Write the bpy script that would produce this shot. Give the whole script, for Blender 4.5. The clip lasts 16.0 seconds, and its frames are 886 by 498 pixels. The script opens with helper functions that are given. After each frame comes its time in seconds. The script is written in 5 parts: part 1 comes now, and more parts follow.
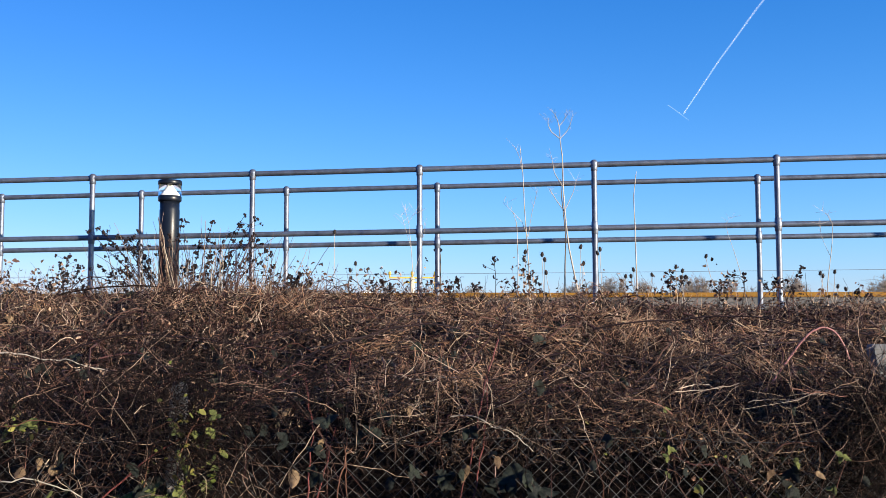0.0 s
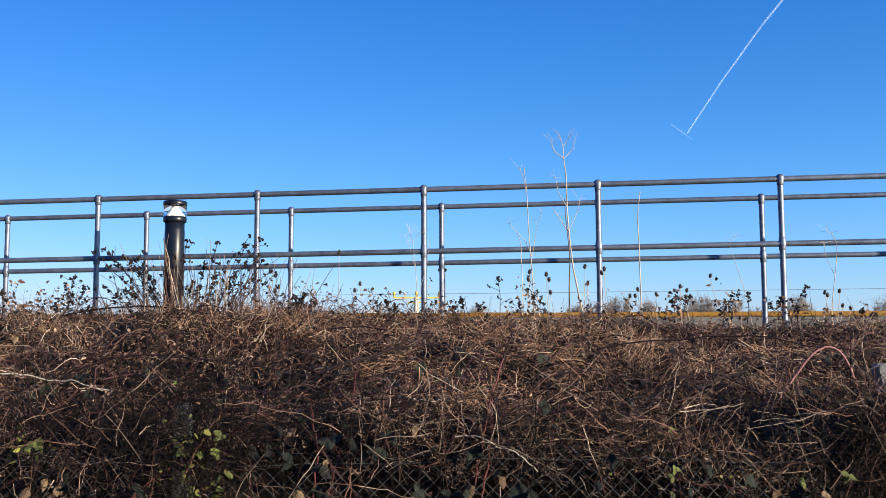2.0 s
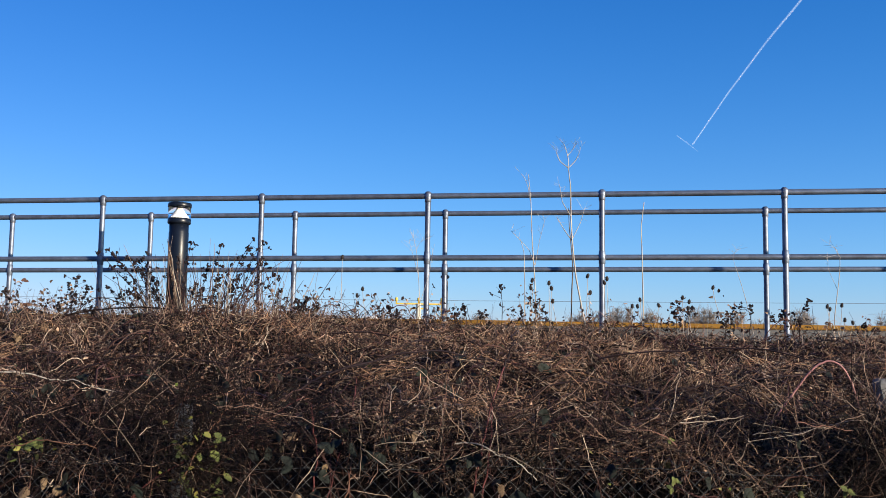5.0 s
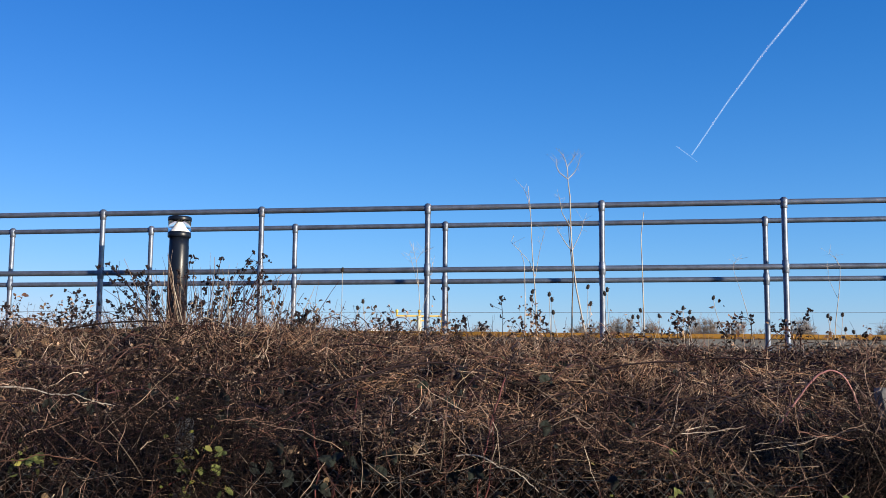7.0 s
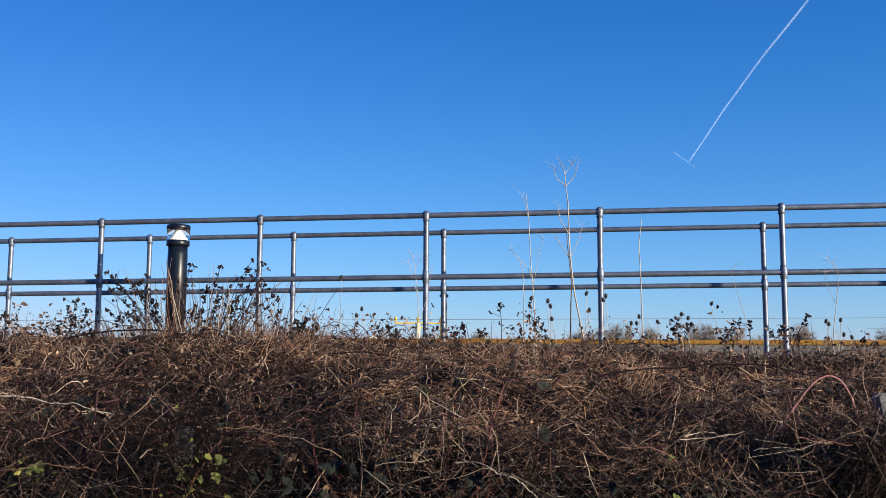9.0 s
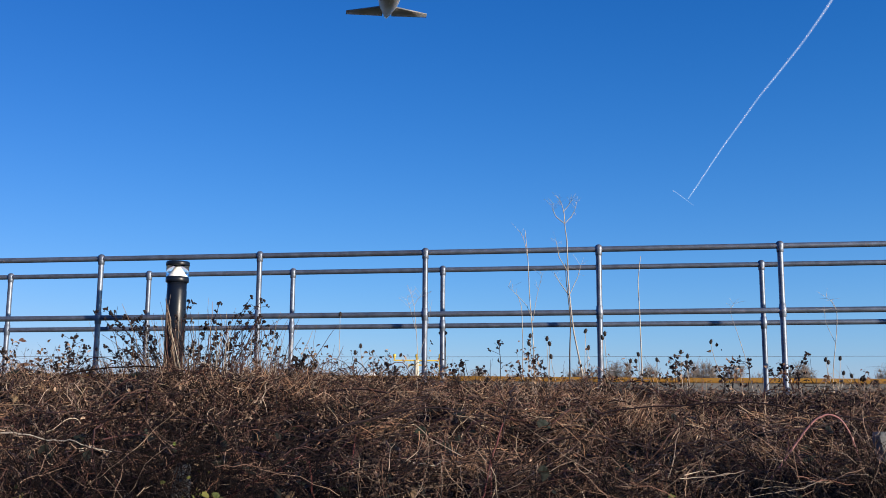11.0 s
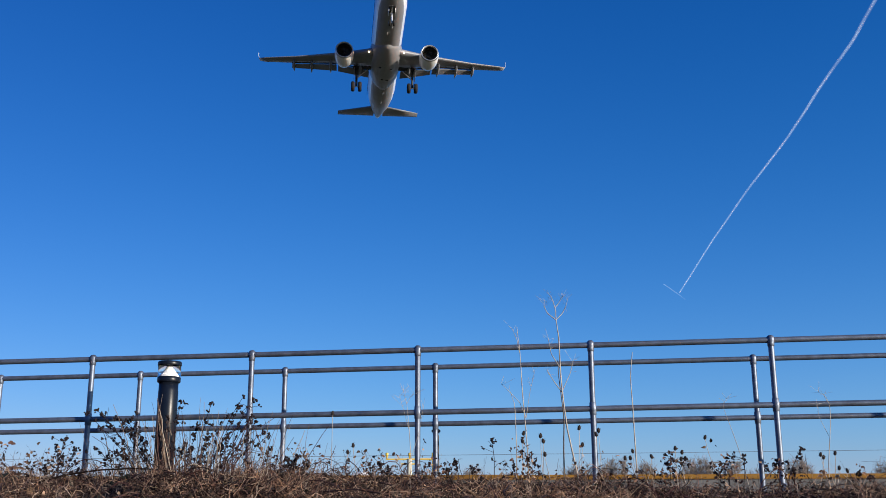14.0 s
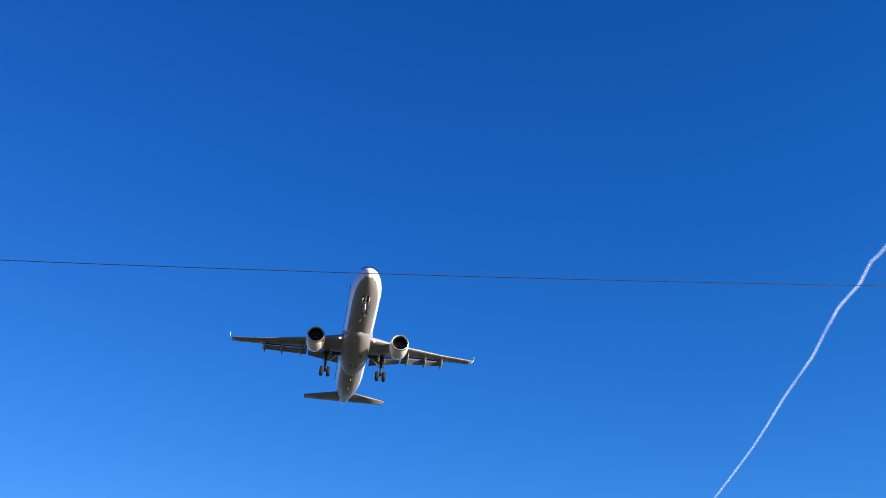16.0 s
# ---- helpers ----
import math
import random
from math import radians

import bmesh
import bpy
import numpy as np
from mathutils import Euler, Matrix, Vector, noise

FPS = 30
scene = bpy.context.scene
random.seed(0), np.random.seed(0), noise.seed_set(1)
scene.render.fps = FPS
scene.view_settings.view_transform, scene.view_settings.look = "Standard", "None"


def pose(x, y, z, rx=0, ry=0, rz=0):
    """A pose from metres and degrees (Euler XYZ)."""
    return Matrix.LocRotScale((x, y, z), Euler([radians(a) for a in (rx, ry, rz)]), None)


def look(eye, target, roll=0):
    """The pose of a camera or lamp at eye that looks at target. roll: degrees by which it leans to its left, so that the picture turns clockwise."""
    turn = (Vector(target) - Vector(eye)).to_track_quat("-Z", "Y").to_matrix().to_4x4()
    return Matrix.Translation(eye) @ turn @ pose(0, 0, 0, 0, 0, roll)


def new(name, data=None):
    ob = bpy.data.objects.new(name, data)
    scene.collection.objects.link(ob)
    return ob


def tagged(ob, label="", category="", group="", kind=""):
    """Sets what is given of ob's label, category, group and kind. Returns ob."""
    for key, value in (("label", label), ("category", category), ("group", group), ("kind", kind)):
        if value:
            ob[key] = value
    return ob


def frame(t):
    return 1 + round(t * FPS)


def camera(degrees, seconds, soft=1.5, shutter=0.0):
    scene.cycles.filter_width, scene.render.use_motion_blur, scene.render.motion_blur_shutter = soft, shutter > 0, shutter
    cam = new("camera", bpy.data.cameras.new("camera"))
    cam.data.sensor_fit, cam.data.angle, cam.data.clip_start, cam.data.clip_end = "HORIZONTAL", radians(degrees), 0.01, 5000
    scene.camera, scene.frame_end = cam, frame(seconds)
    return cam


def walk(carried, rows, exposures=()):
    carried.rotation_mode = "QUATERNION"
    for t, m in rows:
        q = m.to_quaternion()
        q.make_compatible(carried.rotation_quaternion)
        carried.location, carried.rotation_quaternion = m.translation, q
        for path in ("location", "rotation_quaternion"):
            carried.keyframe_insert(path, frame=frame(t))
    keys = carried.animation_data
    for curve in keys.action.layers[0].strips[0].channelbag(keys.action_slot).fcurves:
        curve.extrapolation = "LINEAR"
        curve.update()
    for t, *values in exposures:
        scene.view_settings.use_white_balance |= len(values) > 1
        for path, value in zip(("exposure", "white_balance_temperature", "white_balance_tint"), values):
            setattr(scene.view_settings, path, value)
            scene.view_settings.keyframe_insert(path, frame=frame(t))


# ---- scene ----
cam = camera(46.62, 16.0, soft=0.65)

# seconds, step back or forth, yaw, pitch, roll: a hand-held camera that stands and turns upwards
EYE = 1.6
PATH = [
    (0.0, 0.045, 0.000, 4.500, 0.120),
    (0.5, 0.042, -0.002, 4.453, 0.159),
    (1.0, 0.045, 0.070, 4.869, 0.231),
    (1.5, 0.036, 0.466, 5.244, 0.393),
    (2.0, 0.032, 0.249, 5.609, 0.225),
    (2.5, 0.031, 0.167, 5.579, -0.826),
    (3.0, 0.035, -0.356, 5.210, -1.426),
    (3.5, 0.034, 0.002, 5.250, -1.160),
    (4.0, 0.035, 0.011, 5.436, -1.026),
    (4.5, 0.025, 0.209, 5.766, -0.991),
    (7.0, 0.021, 0.364, 6.642, -0.502),
    (7.5, 0.015, 0.349, 6.969, -0.350),
    (8.0, 0.011, 0.306, 6.969, -0.230),
    (10.5, 0.005, 0.289, 7.999, -0.307),
    (11.0, -0.001, 0.241, 9.096, -0.383),
    (11.5, -0.006, 0.250, 9.994, -0.449),
    (12.0, -0.013, -0.189, 10.509, -0.557),
    (12.5, -0.018, 0.013, 11.279, -0.498),
    (13.0, -0.032, 0.086, 12.095, 0.114),
    (13.5, -0.040, -0.116, 12.919, 0.320),
    (14.0, -0.055, -0.099, 14.446, 0.211),
    (14.5, -0.061, -1.205, 16.394, -0.160),
    (15.0, -0.035, -1.951, 20.491, -1.017),
    (15.3, -0.046, -2.118, 22.954, -1.388),
    (15.5, -0.032, -2.128, 24.719, -1.658),
    (16.0, -0.026, -3.108, 30.597, -2.267),
]
walk(cam, [(t, pose(0, y, EYE, 90 + p, r, w)) for t, y, w, p, r in PATH],
     [(0.0, 1.05, 6750, 8), (3.5, 0.87, 6750, 7), (7.0, 0.74, 6720, 7), (10.5, 0.62, 6600, 8), (12.5, 0.42, 6350, 9), (14.5, 0.37, 6300, 9), (15.5, 0.66, 6400, 9), (16.0, 0.96, 6550, 10)])

# ---- light: a low winter sun from behind, a clear sky ----
SUN_EL, SUN_AZ = 11.0, 125.0   # azimuth clockwise from +y
world = bpy.data.worlds.new("world")
scene.world = world
world.use_nodes = True
wn = world.node_tree.nodes
sky = wn.new("ShaderNodeTexSky")
sky.sky_type = "NISHITA"
sky.sun_disc = False
sky.sun_elevation, sky.sun_rotation = radians(SUN_EL), radians(SUN_AZ)
sky.air_density, sky.dust_density, sky.ozone_density = 1.0, 0.3, 2.5
STRENGTH = 0.12
wn["Background"].inputs["Strength"].default_value = STRENGTH
# the vivid look of a clear winter sky: deeper and bluer with height
wl = world.node_tree.links
sc = wn.new("ShaderNodeVectorMath")
sc.operation = "SCALE"
sc.inputs["Scale"].default_value = STRENGTH
wl.new(sky.outputs["Color"], sc.inputs[0])
sep, com = wn.new("ShaderNodeSeparateXYZ"), wn.new("ShaderNodeCombineXYZ")
wl.new(sc.outputs[0], sep.inputs[0])
for axis, power in zip("XYZ", (1.9, 1.3, 1.0)):
    pw = wn.new("ShaderNodeMath")
    pw.operation = "POWER"
    pw.inputs[1].default_value = power
    wl.new(sep.outputs[axis], pw.inputs[0])
    wl.new(pw.outputs[0], com.inputs[axis])
ti = wn.new("ShaderNodeVectorMath")
ti.operation = "MULTIPLY"
ti.inputs[1].default_value = tuple(c / STRENGTH for c in (0.68, 0.81, 1.05))
wl.new(com.outputs[0], ti.inputs[0])
# pale haze that thins out with height
gen = wn.new("ShaderNodeTexCoord")
gz = wn.new("ShaderNodeSeparateXYZ")
wl.new(gen.outputs["Generated"], gz.inputs[0])
prev = gz.outputs["Z"]
for op, val in (("MAXIMUM", 0.0), ("MULTIPLY", -10.4), ("EXPONENT", None)):
    nd = wn.new("ShaderNodeMath")
    nd.operation = op
    wl.new(prev, nd.inputs[0])
    if val is not None:
        nd.inputs[1].default_value = val
    prev = nd.outputs[0]
hz = wn.new("ShaderNodeVectorMath")
hz.operation = "SCALE"
hz.inputs[0].default_value = tuple(c / STRENGTH for c in (0.155, 0.022, 0.135))
wl.new(prev, hz.inputs["Scale"])
ad = wn.new("ShaderNodeVectorMath")
wl.new(ti.outputs[0], ad.inputs[0])
wl.new(hz.outputs[0], ad.inputs[1])
# a little deeper away from the sun's side, evening out the sky texture
side = wn.new("ShaderNodeCombineXYZ")
for axis, level, slope in zip("XYZ", (0.98, 0.965, 0.985), (0.20, 0.42, 0.26)):
    nd = wn.new("ShaderNodeMath")
    nd.operation = "MULTIPLY_ADD"
    nd.inputs[1].default_value, nd.inputs[2].default_value = slope, level
    wl.new(gz.outputs["X"], nd.inputs[0])
    wl.new(nd.outputs[0], side.inputs[axis])
mu = wn.new("ShaderNodeVectorMath")
mu.operation = "MULTIPLY"
wl.new(ad.outputs[0], mu.inputs[0])
wl.new(side.outputs[0], mu.inputs[1])
wl.new(mu.outputs[0], wn["Background"].inputs["Color"])

lamp = bpy.data.lights.new("sun", "SUN")
lamp.energy, lamp.angle, lamp.color = 5.0, radians(0.53), (1.0, 0.88, 0.73)
sun = new("sun", lamp)
ce = math.cos(radians(SUN_EL))
SUN_DIR = Vector((math.sin(radians(SUN_AZ)) * ce, math.cos(radians(SUN_AZ)) * ce, math.sin(radians(SUN_EL))))
sun.matrix_world = look(SUN_DIR * 40, (0, 0, 0))
scene.view_settings.exposure = 0.0


# ---- materials ----
def mat(name, base, dark=None, rough=0.6, metal=0.0, scale=8.0, fine=60.0, bump=0.15, island=0.0, ob_random=0.0, coat=0.0):
    """A surface that varies between two tones at two scales, with fine relief."""
    m = bpy.data.materials.new(name)
    m.use_nodes = True
    n, l = m.node_tree.nodes, m.node_tree.links
    b = n["Principled BSDF"]
    dark = dark or tuple(c * 0.6 for c in base)
    tc = n.new("ShaderNodeTexCoord")
    n1 = n.new("ShaderNodeTexNoise")
    n1.inputs["Scale"].default_value, n1.inputs["Detail"].default_value = scale, 5
    n2 = n.new("ShaderNodeTexNoise")
    n2.inputs["Scale"].default_value, n2.inputs["Detail"].default_value = fine, 3
    for q in (n1, n2):
        l.new(tc.outputs["Object"], q.inputs["Vector"])
    add = n.new("ShaderNodeMath")
    add.operation = "MULTIPLY_ADD"
    add.inputs[1].default_value = 0.35
    l.new(n2.outputs["Fac"], add.inputs[0])
    l.new(n1.outputs["Fac"], add.inputs[2])
    fac = add.outputs[0]
    if island or ob_random:
        src = n.new("ShaderNodeNewGeometry").outputs["Random Per Island"] if island else n.new("ShaderNodeObjectInfo").outputs["Random"]
        a2 = n.new("ShaderNodeMath")
        a2.operation = "MULTIPLY_ADD"
        a2.inputs[1].default_value = island or ob_random
        l.new(src, a2.inputs[0])
        l.new(fac, a2.inputs[2])
        a3 = n.new("ShaderNodeMath")
        a3.operation = "SUBTRACT"
        a3.inputs[1].default_value = (island or ob_random) / 2
        l.new(a2.outputs[0], a3.inputs[0])
        fac = a3.outputs[0]
    ramp = n.new("ShaderNodeValToRGB")
    e = ramp.color_ramp.elements
    e[0].position, e[0].color = 0.35, (*dark, 1)
    e[1].position, e[1].color = 0.95, (*base, 1)
    l.new(fac, ramp.inputs["Fac"])
    l.new(ramp.outputs["Color"], b.inputs["Base Color"])
    b.inputs["Roughness"].default_value, b.inputs["Metallic"].default_value = rough, metal
    b.inputs["Coat Weight"].default_value = coat
    if bump:
        bp = n.new("ShaderNodeBump")
        bp.inputs["Strength"].default_value, bp.inputs["Distance"].default_value = bump, 0.004
        l.new(n2.outputs["Fac"], bp.inputs["Height"])
        l.new(bp.outputs["Normal"], b.inputs["Normal"])
    return m


def ramped(name, stops, rough=0.75, fine=90.0, bump=0.2):
    """Every loose piece of a joined mesh takes its own tone from the row of colours."""
    m = mat(name, (0.2, 0.2, 0.2), rough=rough, fine=fine, bump=bump)
    n, l = m.node_tree.nodes, m.node_tree.links
    geo = n.new("ShaderNodeNewGeometry")
    r = n.new("ShaderNodeValToRGB")
    e = r.color_ramp.elements
    while len(e) < len(stops):
        e.new(0.5)
    for i, c in enumerate(stops):
        e[i].position, e[i].color = i / (len(stops) - 1), (*c, 1)
    l.new(geo.outputs["Random Per Island"], r.inputs["Fac"])
    old = [x for x in n if x.bl_idname == "ShaderNodeValToRGB" and x != r][0]
    old.color_ramp.elements[0].color = (0.55, 0.55, 0.55, 1)
    old.color_ramp.elements[1].color = (1.2, 1.2, 1.2, 1)
    mx = n.new("ShaderNodeMix")
    mx.data_type, mx.blend_type = "RGBA", "MULTIPLY"
    mx.inputs["Factor"].default_value = 1.0
    l.new(r.outputs["Color"], mx.inputs["A"])
    l.new(old.outputs["Color"], mx.inputs["B"])
    l.new(mx.outputs["Result"], n["Principled BSDF"].inputs["Base Color"])
    n["Principled BSDF"].inputs["Specular IOR Level"].default_value = 0.12
    return m


def glow(name, colour, strength):
    m = bpy.data.materials.new(name)
    m.use_nodes = True
    b = m.node_tree.nodes["Principled BSDF"]
    b.inputs["Emission Color"].default_value = (*colour, 1)
    b.inputs["Emission Strength"].default_value = strength
    return m


GALV = mat("galvanised_steel", (0.20, 0.232, 0.295), (0.088, 0.104, 0.138), rough=0.5, metal=0.65, scale=14, fine=70, bump=0.22, ob_random=0.2)
GALV_WIRE = mat("galvanised_wire", (0.115, 0.118, 0.125), (0.04, 0.041, 0.045), rough=0.65, metal=0.4, scale=6, fine=60, bump=0.1)
BLACK_PAINT = mat("black_powder_coat", (0.007, 0.010, 0.018), (0.004, 0.006, 0.011), rough=0.34, scale=6, fine=180, bump=0.06)
BLACK_PAINT.node_tree.nodes["Principled BSDF"].inputs["Specular IOR Level"].default_value = 0.3
WHITE_PLASTIC = mat("white_plastic", (0.8, 0.8, 0.78), (0.68, 0.68, 0.66), rough=0.4, scale=9, bump=0.02)
CONCRETE = mat("weathered_concrete", (0.21, 0.21, 0.215), (0.075, 0.076, 0.08), rough=0.92, scale=16, fine=70, bump=0.6)
CONC_DARK = mat("grey_wall_concrete", (0.1215, 0.1215, 0.126), (0.072, 0.072, 0.0765), rough=0.9, scale=1.3, fine=22, bump=0.4)
YELLOW = mat("faded_yellow_paint", (0.24, 0.12, 0.012), (0.162, 0.078, 0.009), rough=0.9, scale=1.5, fine=25, bump=0.2)
YELLOW_STEEL = mat("yellow_painted_steel", (0.72, 0.5, 0.05), (0.55, 0.36, 0.04), rough=0.45, scale=2, fine=18, bump=0.05)
ASPHALT = mat("asphalt", (0.065, 0.065, 0.067), (0.035, 0.035, 0.036), rough=0.93, scale=0.9, fine=90, bump=0.5)
# kept near black: the shade under the brambles is put into the colour
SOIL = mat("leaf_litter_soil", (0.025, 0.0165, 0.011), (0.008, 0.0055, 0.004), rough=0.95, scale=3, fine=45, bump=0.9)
GRASS = mat("winter_grass", (0.13, 0.12, 0.05), (0.06, 0.065, 0.03), rough=0.95, scale=0.15, fine=3, bump=0.5)
BRICK = mat("brown_brick_wall", (0.22, 0.13, 0.09), (0.12, 0.075, 0.055), rough=0.9, scale=2, fine=14, bump=0.4)
TIMBER = mat("old_timber", (0.15, 0.115, 0.085), (0.07, 0.052, 0.04), rough=0.9, scale=12, fine=80, bump=0.5)
CREAM_PAINT = mat("cream_painted_steel", (0.58, 0.54, 0.42), (0.45, 0.42, 0.33), rough=0.6, scale=2, fine=14, bump=0.05)
# near-black stops in TWIG, CANE, STRAW, DEAD_LEAF put gap shade into the colour
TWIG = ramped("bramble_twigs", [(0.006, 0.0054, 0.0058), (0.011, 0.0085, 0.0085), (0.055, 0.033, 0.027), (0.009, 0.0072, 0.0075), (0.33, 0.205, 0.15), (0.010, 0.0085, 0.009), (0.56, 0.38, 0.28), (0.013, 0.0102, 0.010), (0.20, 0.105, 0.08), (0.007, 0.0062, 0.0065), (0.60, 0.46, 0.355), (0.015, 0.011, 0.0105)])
# near black: thicket shade put into the colour; also serves the darkest canes
DARK_SHADE_TWIG = ramped("dark_shade_twigs", [(0.004224, 0.003366, 0.00352), (0.01056, 0.006358, 0.00616), (0.0176, 0.01047, 0.0088), (0.006336, 0.004488, 0.0044)])
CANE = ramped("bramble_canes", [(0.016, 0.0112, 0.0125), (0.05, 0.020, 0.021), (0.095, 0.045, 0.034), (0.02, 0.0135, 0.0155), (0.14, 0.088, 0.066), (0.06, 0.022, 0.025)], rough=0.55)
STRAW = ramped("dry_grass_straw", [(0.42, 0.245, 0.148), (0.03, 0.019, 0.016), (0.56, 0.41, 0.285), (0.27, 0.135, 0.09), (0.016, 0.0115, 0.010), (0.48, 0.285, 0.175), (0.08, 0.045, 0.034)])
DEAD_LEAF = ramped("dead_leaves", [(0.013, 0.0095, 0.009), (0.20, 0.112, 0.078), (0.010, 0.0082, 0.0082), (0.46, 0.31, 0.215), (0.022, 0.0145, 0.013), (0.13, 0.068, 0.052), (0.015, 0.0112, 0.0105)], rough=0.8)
GREEN_LEAF = ramped("bramble_leaves", [(0.012, 0.018, 0.014), (0.022, 0.028, 0.016), (0.015, 0.018, 0.017), (0.05, 0.05, 0.024), (0.03, 0.023, 0.02)], rough=0.5, bump=0.4)
LIME_LEAF = ramped("young_green_leaves", [(0.1035, 0.1339, 0.02888), (0.1552, 0.1575, 0.04125), (0.1898, 0.1575, 0.0495)], rough=0.5, bump=0.4)
BERRY = ramped("dried_berries", [(0.014, 0.012, 0.0145), (0.042, 0.028, 0.027), (0.018, 0.0145, 0.0165), (0.026, 0.019, 0.02)], rough=0.8)
SHOOT = ramped("dry_shoots", [(0.45, 0.35, 0.25), (0.115, 0.066, 0.045), (0.30, 0.19, 0.12), (0.05, 0.031, 0.025), (0.55, 0.46, 0.36), (0.09, 0.055, 0.04)])
STALK = ramped("dry_stalks", [(0.52, 0.46, 0.40), (0.40, 0.345, 0.29), (0.6, 0.54, 0.48)])
RED_CANE = ramped("red_canes", [(0.17, 0.05, 0.045), (0.13, 0.04, 0.04), (0.2, 0.075, 0.06)], rough=0.5)
# pale because the sunlight on this arch is put into its colour
PINK_CANE = ramped("sunlit_pink_canes", [(0.42, 0.2, 0.19), (0.36, 0.17, 0.16)], rough=0.5)
TEASEL = mat("teasel_heads", (0.03, 0.021, 0.018), (0.012, 0.009, 0.008), rough=0.95, scale=60, fine=300, bump=0.8)
# lighter and greyer than near wood: distance haze put into the colour
FARWOOD = ramped("far_bare_twigs", [(0.22, 0.19, 0.17), (0.30, 0.25, 0.22), (0.16, 0.14, 0.125)])
CABLE = mat("black_cable", (0.02, 0.02, 0.022), rough=0.6, bump=0.0)
AIR_WHITE = mat("white_aircraft_paint", (0.88, 0.88, 0.88), (0.8, 0.8, 0.8), rough=0.28, scale=0.5, fine=4, bump=0.02, coat=0.4)
AIR_GREY = mat("grey_aircraft_paint", (0.232, 0.238, 0.262), (0.168, 0.173, 0.192), rough=0.4, scale=0.6, fine=5, bump=0.03)
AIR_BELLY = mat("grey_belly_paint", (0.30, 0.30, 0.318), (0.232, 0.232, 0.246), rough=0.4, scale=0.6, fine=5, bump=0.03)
# for dark parts and marks, and lowered to hold the shade inside the intakes
AIR_DARK = mat("dark_parts_and_shade", (0.027, 0.027, 0.02925), (0.01125, 0.01125, 0.0135), rough=0.6, scale=2, fine=12, bump=0.1)
ALLOY = mat("bare_alloy", (0.6, 0.6, 0.6), (0.45, 0.45, 0.46), rough=0.35, metal=0.9, scale=1, fine=9, bump=0.04)
TYRE = mat("tyre_rubber", (0.010, 0.010, 0.011), rough=0.85, scale=4, fine=20, bump=0.2)
PANE = mat("dark_glass", (0.015, 0.018, 0.022), rough=0.08, bump=0.0)
LAND_LIGHT = glow("landing_light", (1.0, 0.7, 0.38), 6.0)

GLASS = bpy.data.materials.new("clear_polycarbonate")
GLASS.use_nodes = True
gb = GLASS.node_tree.nodes["Principled BSDF"]
gb.inputs["Base Color"].default_value = (0.95, 0.96, 0.97, 1)
gb.inputs["Roughness"].default_value, gb.inputs["Transmission Weight"].default_value, gb.inputs["IOR"].default_value = 0.0, 1.0, 1.035

VAPOUR = bpy.data.materials.new("ice_vapour")
VAPOUR.use_nodes = True
vn, vl = VAPOUR.node_tree.nodes, VAPOUR.node_tree.links
vb = vn["Principled BSDF"]
vb.inputs["Base Color"].default_value, vb.inputs["Roughness"].default_value = (0.68, 0.86, 1.0, 1), 1.0
vu = vn.new("ShaderNodeUVMap")
vs = vn.new("ShaderNodeSeparateXYZ")
vl.new(vu.outputs["UV"], vs.inputs[0])
vz = vn.new("ShaderNodeTexNoise")
vz.inputs["Scale"].default_value, vz.inputs["Detail"].default_value = 0.007, 3
vt = vn.new("ShaderNodeTexCoord")
vl.new(vt.outputs["Object"], vz.inputs["Vector"])
# across the trail: thick in the middle, thin at its edges
v1 = vn.new("ShaderNodeMath"); v1.operation = "PINGPONG"; v1.inputs[1].default_value = 0.5
vl.new(vs.outputs["Y"], v1.inputs[0])
v2 = vn.new("ShaderNodeMath"); v2.operation = "MULTIPLY"; v2.inputs[1].default_value = 2.0
vl.new(v1.outputs[0], v2.inputs[0])
v3 = vn.new("ShaderNodeMath"); v3.operation = "MULTIPLY"
vl.new(v2.outputs[0], v3.inputs[0]); vl.new(vz.outputs["Fac"], v3.inputs[1])
v4 = vn.new("ShaderNodeMath"); v4.operation = "MULTIPLY"; v4.use_clamp = True
vl.new(v3.outputs[0], v4.inputs[0]); vl.new(vs.outputs["X"], v4.inputs[1])
vl.new(v4.outputs[0], vb.inputs["Alpha"])


# ---- mesh helpers ----
def thing(name, label, category, group="", kind="", m=None):
    ob = tagged(new(name), label, category, group, kind)
    if m is not None:
        ob.matrix_world = m
    return ob


def link(name, me, material, parent=None, label="", smooth=True):
    ob = new(name, me)
    if not me.materials:
        me.materials.append(material)
    if smooth and len(me.polygons):
        me.polygons.foreach_set("use_smooth", [True] * len(me.polygons))
    if parent is not None:
        ob.parent = parent
    if label:
        ob["label"] = label
    return ob


def part(name, bm, material, parent=None, label="", smooth=False):
    bmesh.ops.recalc_face_normals(bm, faces=bm.faces)
    me = bpy.data.meshes.new(name)
    bm.to_mesh(me)
    bm.free()
    return link(name, me, material, parent, label, smooth)


def raw(name, verts, faces):
    """A mesh from arrays; faces all with the same number of corners."""
    verts, faces = np.asarray(verts, np.float32).reshape(-1, 3), np.asarray(faces, np.int32)
    me = bpy.data.meshes.new(name)
    k = faces.shape[1]
    me.vertices.add(len(verts))
    me.vertices.foreach_set("co", verts.ravel())
    me.loops.add(faces.size)
    me.loops.foreach_set("vertex_index", faces.ravel())
    me.polygons.add(len(faces))
    me.polygons.foreach_set("loop_start", np.arange(0, faces.size, k, dtype=np.int32))
    me.update(calc_edges=True)
    return me


